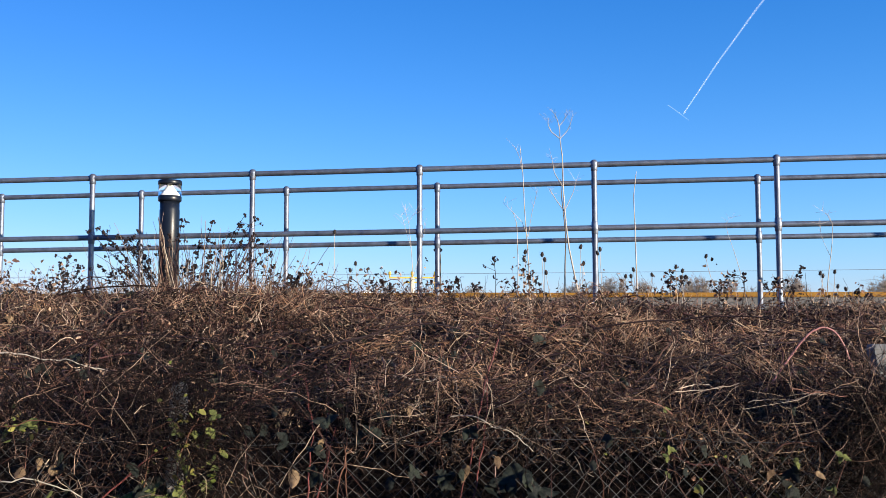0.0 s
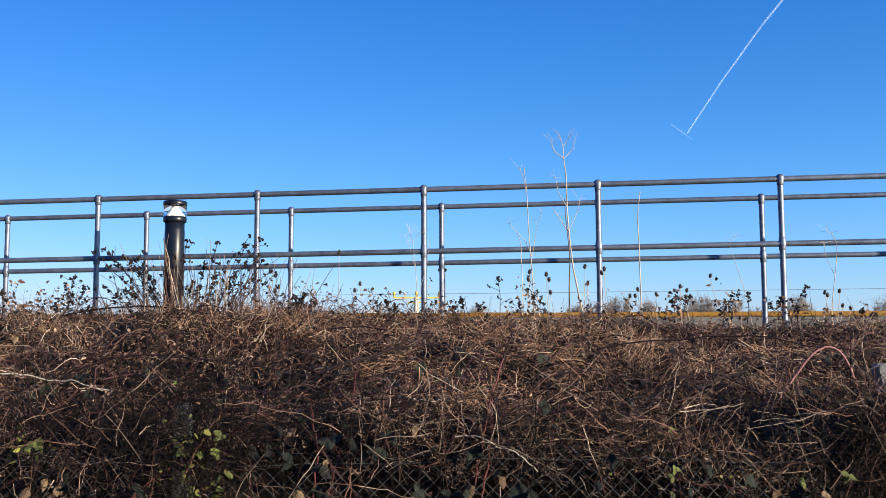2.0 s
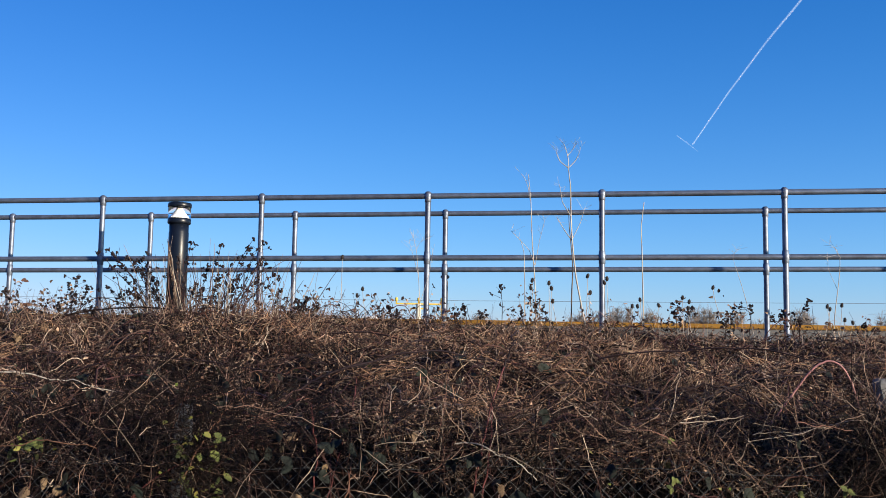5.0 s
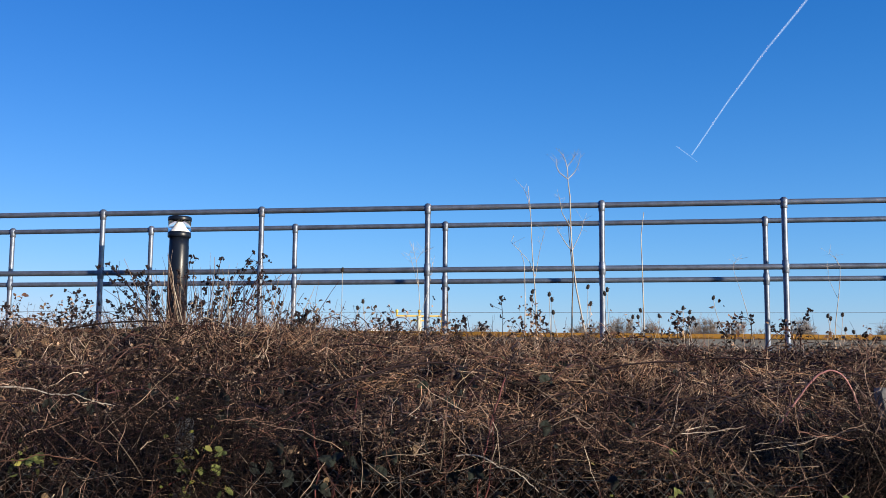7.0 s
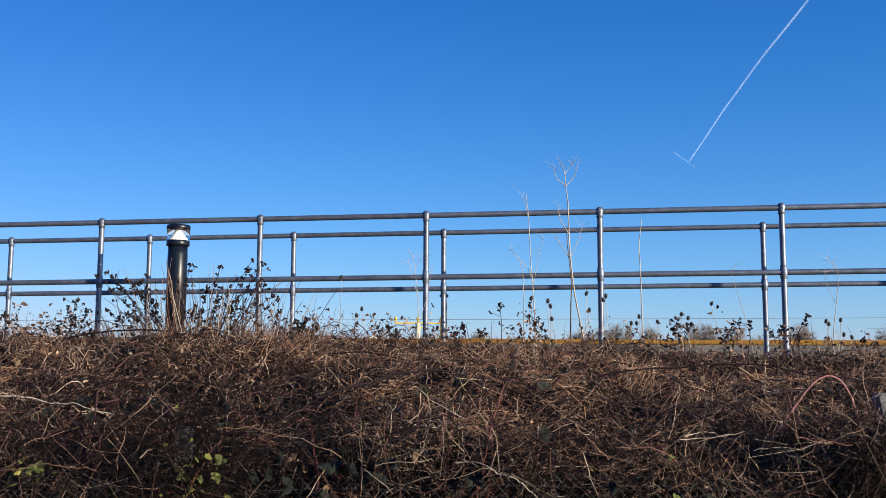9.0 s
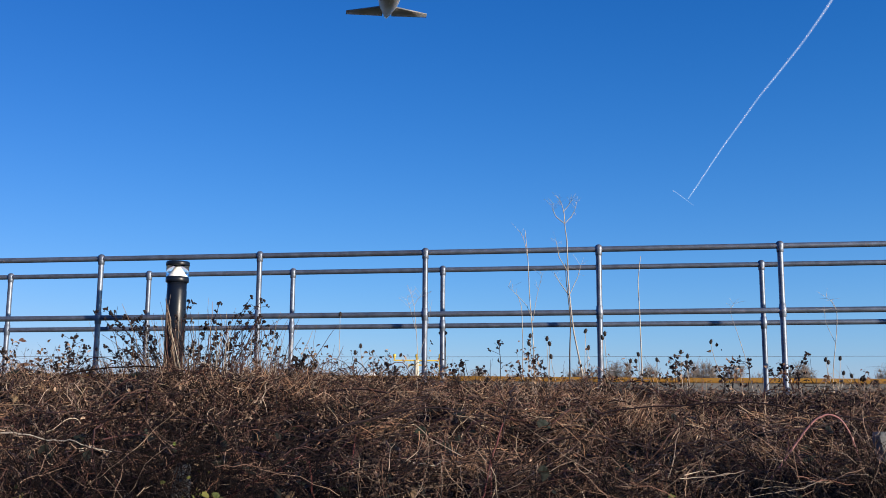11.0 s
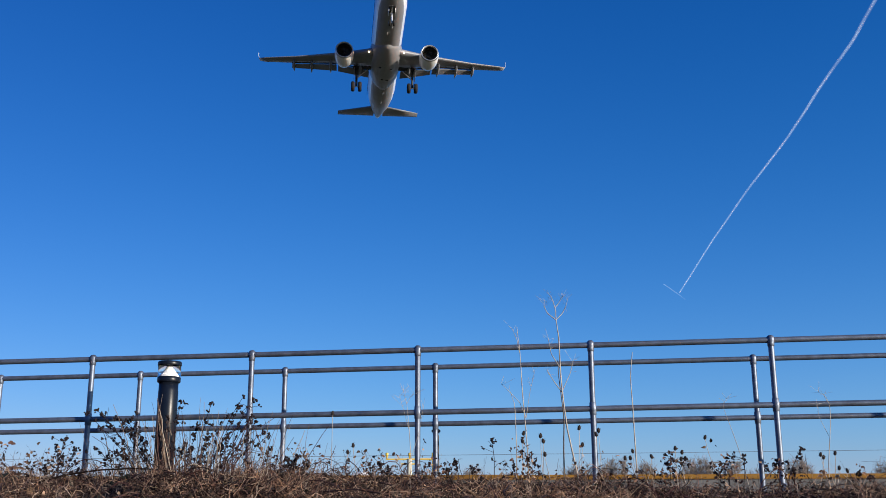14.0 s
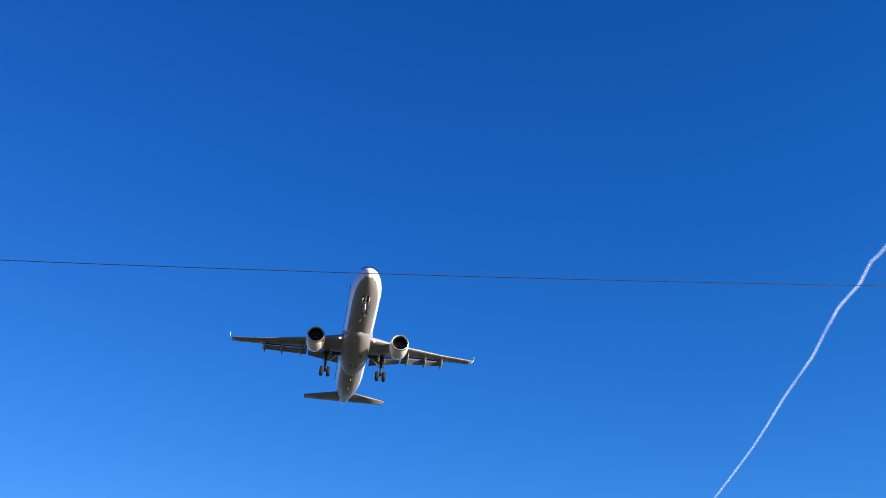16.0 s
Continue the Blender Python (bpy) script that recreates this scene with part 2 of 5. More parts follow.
def tubes(name, p, r, sides=3, seed=0):
    """Many thin tubes at once: p holds (tubes, points, 3), r (tubes, points)."""
    rng = np.random.default_rng(seed)
    p, r = np.asarray(p, float), np.asarray(r, float)
    n, m = p.shape[:2]
    t = np.gradient(p, axis=1)
    t /= np.linalg.norm(t, axis=2, keepdims=True) + 1e-9
    ref = rng.normal(size=(n, 1, 3))
    u = np.cross(t, np.broadcast_to(ref, t.shape))
    u /= np.linalg.norm(u, axis=2, keepdims=True) + 1e-9
    v = np.cross(t, u)
    a = np.arange(sides) * 2 * np.pi / sides
    ring = p[:, :, None] + r[:, :, None, None] * (np.cos(a)[:, None] * u[:, :, None] + np.sin(a)[:, None] * v[:, :, None])
    i = np.arange(n)[:, None, None] * m * sides
    j = np.arange(m - 1)[None, :, None] * sides
    k = np.arange(sides)[None, None, :]
    k2 = (k + 1) % sides
    f = np.stack([i + j + k, i + j + k2, i + j + sides + k2, i + j + sides + k], -1).reshape(-1, 4)
    return raw(name, ring, f)


def leaves(name, centre, size, seed=0, curl=0.35):
    """Folded, pointed leaves of six corners each, with turned tips."""
    rng = np.random.default_rng(seed)
    c = np.asarray(centre, float)
    m = len(c)
    s = np.asarray(size, float)[:, None]
    d = rng.normal(size=(m, 3))
    d[:, 2] -= 0.4
    d /= np.linalg.norm(d, axis=1, keepdims=True)
    w = np.cross(d, rng.normal(size=(m, 3)))
    w /= np.linalg.norm(w, axis=1, keepdims=True)
    h = np.cross(d, w)
    k = curl * rng.uniform(0.3, 1.6, (m, 1))
    v = np.stack([c, c + s * (0.35 * d + 0.33 * w + k * 0.4 * h), c + s * (0.8 * d + 0.24 * w + k * 0.2 * h), c + s * (1.1 * d - k * 0.5 * h),
                  c + s * (0.8 * d - 0.24 * w + k * 0.2 * h), c + s * (0.35 * d - 0.33 * w + k * 0.4 * h), c + s * 0.4 * d, c + s * (0.8 * d - 0.1 * k * h)], 1)
    f3 = np.array([[0, 6, 1], [1, 6, 7], [1, 7, 2], [2, 7, 3], [0, 5, 6], [5, 7, 6], [5, 4, 7], [4, 3, 7]])
    return raw(name, v, (np.arange(m)[:, None, None] * 8 + f3).reshape(-1, 3))


def box(bm, x0, x1, y0, y1, z0, z1, bevel=0.0):
    r = bmesh.ops.create_cube(bm, size=1, matrix=Matrix.Translation(((x0 + x1) / 2, (y0 + y1) / 2, (z0 + z1) / 2)) @ Matrix.Diagonal((x1 - x0, y1 - y0, z1 - z0, 1)))
    if bevel:
        es = list({e for v in r["verts"] for e in v.link_edges})
        bmesh.ops.bevel(bm, geom=es, offset=bevel, segments=2, affect="EDGES")
    return bm


def boxed(*a, **k):
    return box(bmesh.new(), *a, **k)


def lathe(profile, n=24, m=Matrix(), cap=True):
    """Turned about the local z axis: profile of (radius, height)."""
    bm = bmesh.new()
    rings = [[bm.verts.new(m @ Vector((r * math.cos(2 * math.pi * i / n), r * math.sin(2 * math.pi * i / n), z))) for i in range(n)] for r, z in profile]
    for a, b in zip(rings, rings[1:]):
        for i in range(n):
            bm.faces.new((a[i], a[(i + 1) % n], b[(i + 1) % n], b[i]))
    if cap:
        bm.faces.new(rings[0][::-1])
        bm.faces.new(rings[-1])
    return bm


def rod(a, b, r, n=12, r2=None, cap=False):
    a, b = Vector(a), Vector(b)
    m = Matrix.Translation(a) @ (b - a).to_track_quat("Z", "Y").to_matrix().to_4x4()
    return lathe([(r, 0), (r2 or r, (b - a).length)], n, m, cap)


def loft(rings, cap=True):
    """Skin over rings of points."""
    bm = bmesh.new()
    vs = [[bm.verts.new(p) for p in q] for q in rings]
    n = len(vs[0])
    for a, b in zip(vs, vs[1:]):
        for i in range(n):
            bm.faces.new((a[i], a[(i + 1) % n], b[(i + 1) % n], b[i]))
    if cap:
        bm.faces.new(vs[0][::-1])
        bm.faces.new(vs[-1])
    return bm


# ---- ground and setting ----
def crest(x, y):
    """Height of the top of the bramble thicket."""
    ys = (3.6, 4.3, 4.6, 5.2, 6.0, 7.0, 7.6, 8.2, 8.45, 8.8)
    zs = (0.7, 1.12, 1.3, 1.46, 1.6, 1.735, 1.775, 1.785, 1.775, 1.74)
    z = np.interp(y, ys, zs)
    bump = 0.1 * np.sin(x * 1.9 + y * 1.1 + 0.6) * np.sin(y * 2.5 - x) * np.clip((8.3 - y) / 1.5, 0.2, 1) + 0.045 * np.sin(x * 6.1 + 2) * np.sin(y * 5.3 + x * 2) + 0.03 * np.sin(x * 14.3 + y * 3) * np.sin(y * 12.1 - x * 4)
    mound = 0.07 * np.exp(-((x + 1.75) / 0.9) ** 2 - ((y - 7.0) / 0.7) ** 2)
    z = z - 0.1 * np.exp(-((x + 1.5) / 1.0) ** 4 - ((y - 4.95) / 0.4) ** 4)
    return z + bump * np.clip((9.2 - y) / 2.5, 0, 1) + mound + (0.075 * np.clip((0.95 - x) / 1.2, 0, 1) - 0.03 * np.clip((x - 0.8) / 1.5, 0, 1)) * np.clip((y - 5.5) / 2, 0, 1)


def land(x, y):
    """Height of the bare ground."""
    return np.interp(y, (3.9, 4.6, 5.6, 6.8, 8.3, 8.6, 40, 90), (0.0, 0.35, 0.95, 1.4, 1.70, 1.72, 1.72, 1.4))


def sheet(name, xs, ys, height):
    gx, gy = np.meshgrid(xs, ys)
    v = np.stack([gx, gy, height(gx, gy)], -1)
    a, b = len(ys), len(xs)
    i, j = np.meshgrid(np.arange(a - 1), np.arange(b - 1), indexing="ij")
    f = np.stack([i * b + j, i * b + j + 1, (i + 1) * b + j + 1, (i + 1) * b + j], -1).reshape(-1, 4)
    return raw(name, v, f)


gxs = np.concatenate([[-3000, -600, -120, -30], np.arange(-12, 12.1, 0.3), [30, 120, 600, 3000]])
gys = np.concatenate([[-900, -120, -30, -8, 0, 3], np.arange(3.9, 8.8, 0.15), [9.5, 10.6, 12, 16, 25, 40, 60, 90, 200, 700, 3500]])
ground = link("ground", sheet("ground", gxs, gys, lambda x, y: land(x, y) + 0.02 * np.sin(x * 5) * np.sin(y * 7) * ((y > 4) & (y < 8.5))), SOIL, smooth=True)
tagged(ground, "bare brown soil bank with leaf litter under brambles", "ground", kind="structure")
ground.data.materials.append(GRASS)
mids = [p.center.y for p in ground.data.polygons]
ground.data.polygons.foreach_set("material_index", [1 if (y > 12 or y < 3.9) else 0 for y in mids])

ANG = radians(-7.6)
U = Vector((math.cos(ANG), math.sin(ANG), 0))        # along the railings
path_m = pose(-0.1, 9.4, 0, 0, 0, -7.6)
pavement = tagged(part("pavement", boxed(-9, 9, -0.72, 0.72, 1.6, 1.765, bevel=0.01), ASPHALT), "narrow dark asphalt footpath between two tubular railings", "footpath", kind="structure")
pavement.matrix_world = path_m

parapet = thing("parapet_wall", "low grey concrete wall with faded yellow painted coping", "wall", kind="structure")
for k in range(12):
    x0 = -18 + k * 3.2
    part("wall_panel", boxed(x0, x0 + 3.185, 16.0, 16.25, 1.5, 2.1, bevel=0.006), CONC_DARK, parapet, "grey concrete panel")
    part("coping", boxed(x0, x0 + 3.19, 15.96, 16.29, 2.1, 2.17 + 0.004 * (k % 2), bevel=0.012), YELLOW, parapet, "faded yellow painted coping")

# a plain wall closes the place behind the camera
back_wall = tagged(part("wall_behind", boxed(-14, 26, -6.4, -6.0, 0, 3.0), BRICK), "plain brown brick wall behind the camera", "wall", kind="structure")


# ---- tubular railings ----
def railing(name, origin, top_level, mid_level, foot, first, last, label):
    ob = thing(name, label, "railing", "pair of railings beside the path")
    o = Vector(origin)
    pts = [o + U * 1.5 * k for k in range(first, last + 1)]

    def fall(p):
        return -0.015 + 0.0047 * (p.x - 1.6)

    for p in pts:
        top, mid = top_level + fall(p), mid_level + fall(p)
        part("post", rod((p.x, p.y, foot), (p.x, p.y, top), 0.0242, 14), GALV, ob, "", True)
        # ball sockets with a collar below
        part("top_socket", lathe([(0.0, 0.043), (0.016, 0.040), (0.029, 0.029), (0.0345, 0.012), (0.0345, -0.006), (0.0285, -0.03), (0.0285, -0.052), (0.025, -0.055)], 16, Matrix.Translation((p.x, p.y, top)), False), GALV, ob, "rounded galvanised clamp", True)
        part("mid_socket", lathe([(0.025, -0.055), (0.0285, -0.05), (0.0285, -0.03), (0.034, -0.016), (0.034, 0.016), (0.0285, 0.03), (0.0285, 0.05), (0.025, 0.055)], 16, Matrix.Translation((p.x, p.y, mid)), False), GALV, ob, "rounded galvanised clamp", True)
        part("base_flange", lathe([(0.055, 0), (0.055, 0.008), (0.032, 0.01), (0.032, 0.06), (0.026, 0.062)], 16, Matrix.Translation((p.x, p.y, foot)), False), GALV, ob, "", True)
    for z in (top_level, mid_level):
        for a, b in zip(pts, pts[1:]):
            part("rail", rod((a.x, a.y, z + fall(a)), (b.x, b.y, z + fall(b)), 0.0242, 14), GALV, ob, "", True)
    return ob


railing("railing", (-0.2005, 8.898, 0), 3.015, 2.473, 1.77, -4, 4, "galvanised steel tube railing with two rails on posts")
railing("railing", (-0.0516, 9.9075, 0), 3.003, 2.458, 1.765, -4, 4, "galvanised steel tube railing on far side of path")


# ---- bollard light ----
bollard = thing("bollard_light", "black bollard light with clear lens and white reflector", "bollard light", m=pose(-2.313, 8.7, 1.7) @ Matrix.Diagonal((1.176, 1.176, 1.143, 1)))
part("body", lathe([(0.071, 0), (0.071, 0.80), (0.069, 0.805), (0.069, 0.868)], 32), BLACK_PAINT, bollard, "", True)
part("collar", lathe([(0.072, 0.862), (0.080, 0.866), (0.083, 0.872), (0.083, 0.9), (0.079, 0.905), (0.06, 0.906)], 32), BLACK_PAINT, bollard, "", True)
part("reflector", lathe([(0.077, 0.907), (0.073, 0.914), (0.055, 0.935), (0.042, 0.952), (0.032, 0.964), (0.026, 0.968), (0.024, 0.978), (0.02, 0.989)], 32), WHITE_PLASTIC, bollard, "white cone reflector", True)
lens = part("lens", lathe([(0.081, 0.906), (0.081, 0.99), (0.078, 0.99), (0.078, 0.906), (0.081, 0.906)], 32, cap=False), GLASS, bollard, "clear plastic lens", True)
lens.visible_shadow = False
part("cap", lathe([(0.06, 0.989), (0.083, 0.99), (0.085, 0.994), (0.085, 1.012), (0.08, 1.022), (0.05, 1.026), (0.0, 1.027)], 32, cap=False), BLACK_PAINT, bollard, "", True)


# ---- chain-link fence on concrete posts ----
fence = thing("chain_link_fence", "sagging chain-link fence on concrete posts overgrown with brambles", "fence")
FY, MESH = 4.4, 0.07
n_w, n_z = 156, 32
zz = 1.185 - np.arange(n_z + 1) * MESH / 2
wires = np.zeros((n_w, n_z + 1, 3))
for i in range(n_w):
    side = np.where(np.arange(n_z + 1) % 2 == 0, -1, 1) * (1 if i % 2 == 0 else -1)
    wires[i, :, 0] = -2.7 + i * MESH / 2 + side * MESH * 0.26 + 0.008 * np.sin(zz * 5.1 + i * 0.09)
    wires[i, :, 1] = FY + 0.004 * side + 0.025 * np.sin(i * 0.105) * np.sin(zz * 2.4)
    wires[i, :, 2] = zz + 0.012 * math.sin(i * 0.085)
link("netting", tubes("netting", wires, np.full((n_w, n_z + 1), 0.0018), 4, 3), GALV_WIRE, fence, "dull galvanised diamond netting")
for z in (1.135, 0.62, 0.12):
    xs = np.linspace(-2.75, 2.75, 60)
    q = np.stack([xs, np.full(60, FY - 0.006), z + 0.012 * np.sin((xs + 2.7) * 2.43) + 0.006 * np.sin(xs * 9)], -1)
    link("line_wire", tubes("line_wire", q[None], np.full((1, 60), 0.0015), 5, 4), GALV_WIRE, fence)


def fence_post(x, top, lean, width):
    s = width
    rings = []
    for z, y, w in ((0, 0, s), (top - 0.12, 0, s), (top - 0.02, -0.02, s * 0.95), (top, -0.02, s * 0.8)):
        rings.append([Vector((x + lean * (z / top) + a * w, FY + 0.11 + y + b * w * 0.6, z)) for a, b in ((-1, -.85), (-.85, -1), (.85, -1), (1, -.85), (1, .85), (.85, 1), (-.85, 1), (-1, .85))])
    part("post", loft(rings), CONCRETE, fence, "weathered grey concrete post")


fence_post(-1.185, 1.38, 0.05, 0.036)
fence_post(2.315, 1.535, -0.43, 0.06)
for z in np.arange(0.25, 1.4, 0.3):
    for x in (-1.15, 2.315 - 0.28 * z):
        part("tie_wire", lathe([(0.075, -0.0015), (0.077, 0), (0.075, 0.0015)], 12, Matrix.Translation((x, FY + 0.07, z)) @ Matrix.Rotation(0.06, 4, "X"), False), GALV_WIRE, fence, "", True)


# ---- the bramble thicket ----
def tangle(n, m, step, seed, depth, rise=0.0, noise_k=0.45, y0=4.42, y1=8.45, over=0.02, bias=1.0):
    """Random walks that keep to a layer under the thicket's top."""
    rng = np.random.default_rng(seed)
    y = y0 + (y1 - y0) * rng.random(n) ** bias
    x = (rng.random(n) * 2 - 1) * (0.47 * y + 0.45)
    z = crest(x, y) - depth * rng.random(n) ** 1.3
    p = np.stack([x, y, z], -1)
    d = rng.normal(size=(n, 3)) * (1, 0.8, 0.6)
    d[:, 2] += rise
    d /= np.linalg.norm(d, axis=1, keepdims=True)
    st = step * rng.uniform(0.5, 1.5, n)[:, None]
    out = [p]
    bend = rng.normal(size=(n, 3)) * 0.12
    for _ in range(m - 1):
        d = d + rng.normal(size=(n, 3)) * noise_k * 0.4 + bend
        h = crest(p[:, 0], p[:, 1])
        d[:, 2] += np.where(p[:, 2] > h + over, -0.45, 0) + np.where(p[:, 2] < h - depth, 0.3, 0) - 0.03
        d[:, 1] += np.where(p[:, 1] < y0, 0.5, 0) - np.where(p[:, 1] > y1 + 0.1, 0.5, 0)
        d /= np.linalg.norm(d, axis=1, keepdims=True)
        p = p + d * st
        out.append(p)
    return np.stack(out, 1)


def taper(rng, n, m, lo, hi, end=0.45):
    return rng.uniform(lo, hi, n)[:, None] * np.linspace(1, end, m)[None]


rng = np.random.default_rng(11)
thicket = thing("bramble_thicket", "dense winter tangle of brown bramble stems, dead leaves and straw", "brambles", kind="stuff")
P = tangle(56000, 5, 0.022, 1, 0.2, 0.15, 1.5, over=0.05, bias=1.25)
def tufts(a, b):
    """Where the growth is thick and where it gapes."""
    return np.sin(a * 2.7 + 1.3 * np.sin(b * 2.1)) * np.sin(b * 3.3 + a * 0.9 + 1) + 0.6 * np.sin(a * 7.1 + b * 2) * np.sin(b * 8.3 - a * 3)


# dark left patch: shade under the overhanging crest, put in as fewer pale pieces
def left_shade(p):
    return np.exp(-((p[:, 0] + 1.55) / 1.15) ** 4 - ((p[:, 1] - 4.95) / 0.65) ** 4)


a, b = P[:, 0, 0], P[:, 0, 1]
patch = tufts(a, b)
P = P[rng.random(len(P)) < np.clip(0.68 + 0.6 * patch + 0.1 * a, 0.12, 1) * (1 - 0.88 * left_shade(P[:, 0]))]   # shade at left, put in by leaving out pale twigs
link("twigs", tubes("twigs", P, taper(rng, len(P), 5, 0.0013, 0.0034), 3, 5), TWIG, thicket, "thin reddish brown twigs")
# the shade of the deep gaps is put into the colour of these twigs
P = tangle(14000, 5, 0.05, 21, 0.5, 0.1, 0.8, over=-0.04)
link("inner_twigs", tubes("inner_twigs", P, taper(rng, len(P), 5, 0.002, 0.004), 3, 22), DARK_SHADE_TWIG, thicket, "near-black twigs deep inside, gap shade in their colour")
P = tangle(800, 14, 0.06, 2, 0.2, 0.3, 0.55, over=0.0)
P = P[rng.random(len(P)) > 0.55 * left_shade(P[:, 0])]
P = P[(P[:, :, 2] - crest(P[:, :, 0], P[:, :, 1])).max(1) < 0.16]
link("canes", tubes("canes", P, taper(rng, len(P), 14, 0.0026, 0.0055, 0.5), 4, 6), CANE, thicket, "arching dark red bramble canes")
P = tangle(170, 26, 0.045, 41, 0.1, 0.25, 0.75, over=0.06, bias=1.5)
P = P[rng.random(len(P)) > 0.7 * left_shade(P[:, 0])]
link("long_canes", tubes("long_canes", P, taper(rng, len(P), 26, 0.0018, 0.004, 0.4), 4, 42), CANE, thicket, "long winding dark canes")
P = tangle(4500, 4, 0.04, 3, 0.12, 0.35, 0.6)
P = P[rng.random(len(P)) < np.clip(0.6 + 0.3 * P[:, 0, 0] + 0.4 * tufts(P[:, 0, 0], P[:, 0, 1]), 0.1, 1) * (1 - left_shade(P[:, 0]))]
Q = tangle(4000, 5, 0.04, 33, 0.1, 0.5, 0.7, y0=6.1, y1=7.6, over=0.05)
Q = Q[rng.random(len(Q)) < np.clip(0.5 - 0.6 * Q[:, 0, 0], 0.08, 1)]
link("crest_stems", tubes("crest_stems", Q[::2], taper(rng, len(Q[::2]), 5, 0.0016, 0.0032), 3, 34), TWIG, thicket, "dry brown stems near the crest")
link("crest_straw", tubes("crest_straw", Q[1::2], taper(rng, len(Q[1::2]), 5, 0.0014, 0.0028), 3, 35), STRAW, thicket, "pale straw near the crest")
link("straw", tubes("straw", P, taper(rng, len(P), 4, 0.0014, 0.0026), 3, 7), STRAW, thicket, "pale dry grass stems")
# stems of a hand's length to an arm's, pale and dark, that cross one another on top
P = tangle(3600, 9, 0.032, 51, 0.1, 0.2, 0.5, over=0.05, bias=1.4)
P = P[rng.random(len(P)) < np.clip(0.6 + 0.45 * tufts(P[:, 0, 0] + 1.7, P[:, 0, 1]), 0.1, 1) * (1 - 0.75 * left_shade(P[:, 0]))]
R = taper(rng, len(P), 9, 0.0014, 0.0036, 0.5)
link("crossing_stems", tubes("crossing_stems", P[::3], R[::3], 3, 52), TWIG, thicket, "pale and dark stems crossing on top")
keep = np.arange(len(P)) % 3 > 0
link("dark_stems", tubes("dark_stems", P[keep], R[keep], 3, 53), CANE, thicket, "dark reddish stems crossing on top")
# matted sheaves of straw, each with a lie of its own
g0 = np.random.default_rng(61)
P = []
for _ in range(170):
    y = 4.5 + 1.9 * g0.random() ** 1.3
    x = g0.uniform(-0.1, 0.46) * y if g0.random() < 0.75 else g0.uniform(-0.46, 0.1) * y
    lie = g0.normal(size=3) * (1, 0.5, 0.45) + (0, -0.15, -0.1)
    n = int(g0.integers(12, 44))
    o = np.array([x, y, float(crest(x, y)) - 0.02]) + g0.normal(size=(n, 3)) * (0.085, 0.08, 0.04)
    d = lie + g0.normal(size=(n, 3)) * 0.45
    d /= np.linalg.norm(d, axis=1, keepdims=True)
    P.append(o[:, None] + d[:, None] * np.linspace(-0.5, 0.5, 5)[None, :, None] * g0.uniform(0.05, 0.2, (n, 1, 1)) + np.cumsum(g0.normal(size=(n, 5, 3)) * 0.004, 1))
P = np.concatenate(P)
link("matted_straw", tubes("matted_straw", P, taper(g0, len(P), 5, 0.0014, 0.003, 0.5), 3, 62), STRAW, thicket, "matted sheaves of orange-brown straw")
# the front behind the netting, its shade put into near-black twigs
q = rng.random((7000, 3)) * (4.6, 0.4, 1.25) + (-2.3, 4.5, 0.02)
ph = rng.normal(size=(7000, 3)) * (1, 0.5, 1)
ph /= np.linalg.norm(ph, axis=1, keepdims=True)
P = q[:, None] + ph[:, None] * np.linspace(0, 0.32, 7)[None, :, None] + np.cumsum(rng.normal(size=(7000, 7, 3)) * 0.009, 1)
link("lower_twigs", tubes("lower_twigs", P, taper(rng, 7000, 7, 0.0012, 0.003), 3, 8), DARK_SHADE_TWIG, thicket)
n = 3000
q = np.stack([rng.uniform(-2.2, 2.2, n), rng.uniform(4.2, 4.4, n), 1.42 - 0.85 * rng.random(n) ** 1.5], -1)
q = q[rng.random(n) < np.where(q[:, 2] > 1.16, 1.0, np.clip(0.55 - 0.2 * (q[:, 0] + 0.9), 0.16, 0.7) * np.where(q[:, 0] > -0.4, 0.45, 1.0))]
q = np.concatenate([q, rng.normal(size=(500, 3)) * (0.2, 0.03, 0.2) + (-1.15, 4.33, 1.2), rng.normal(size=(900, 3)) * (0.13, 0.04, 0.14) + (1.9, 4.35, 1.08), rng.normal(size=(420, 3)) * (0.12, 0.04, 0.09) + (1.9, 4.38, 1.27)])
n = len(q)
d = rng.normal(size=(n, 3)) * (0.8, 0.25, 0.9)
d /= np.linalg.norm(d, axis=1, keepdims=True)
P = q[:, None] + d[:, None] * np.linspace(0, 1, 6)[None, :, None] * rng.uniform(0.06, 0.3, (n, 1, 1)) + np.cumsum(rng.normal(size=(n, 6, 3)) * 0.008, 1) + (np.linspace(0, 1, 6) ** 2)[None, :, None] * rng.normal(size=(n, 1, 3)) * (0.06, 0.02, 0.06)
P[:90, :, 0] = P[:90, :, 0] * 0.25 - 1.75
P[:90, :, 2] = P[:90, :, 2] * 0.5 + 0.42
# more near-black twigs wherever the front should look shaded
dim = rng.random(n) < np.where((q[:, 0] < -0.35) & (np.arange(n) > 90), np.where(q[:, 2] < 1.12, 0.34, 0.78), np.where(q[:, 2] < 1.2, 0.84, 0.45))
R = taper(rng, n, 6, 0.001, 0.0026)
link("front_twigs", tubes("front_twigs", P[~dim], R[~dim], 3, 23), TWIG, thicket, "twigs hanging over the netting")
# stems added on the sun side of the left post to shade it
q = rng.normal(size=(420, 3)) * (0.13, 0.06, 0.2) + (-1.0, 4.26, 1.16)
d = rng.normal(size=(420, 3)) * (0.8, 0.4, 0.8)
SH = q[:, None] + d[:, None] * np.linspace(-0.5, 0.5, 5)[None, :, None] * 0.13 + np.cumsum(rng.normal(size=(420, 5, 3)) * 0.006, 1)
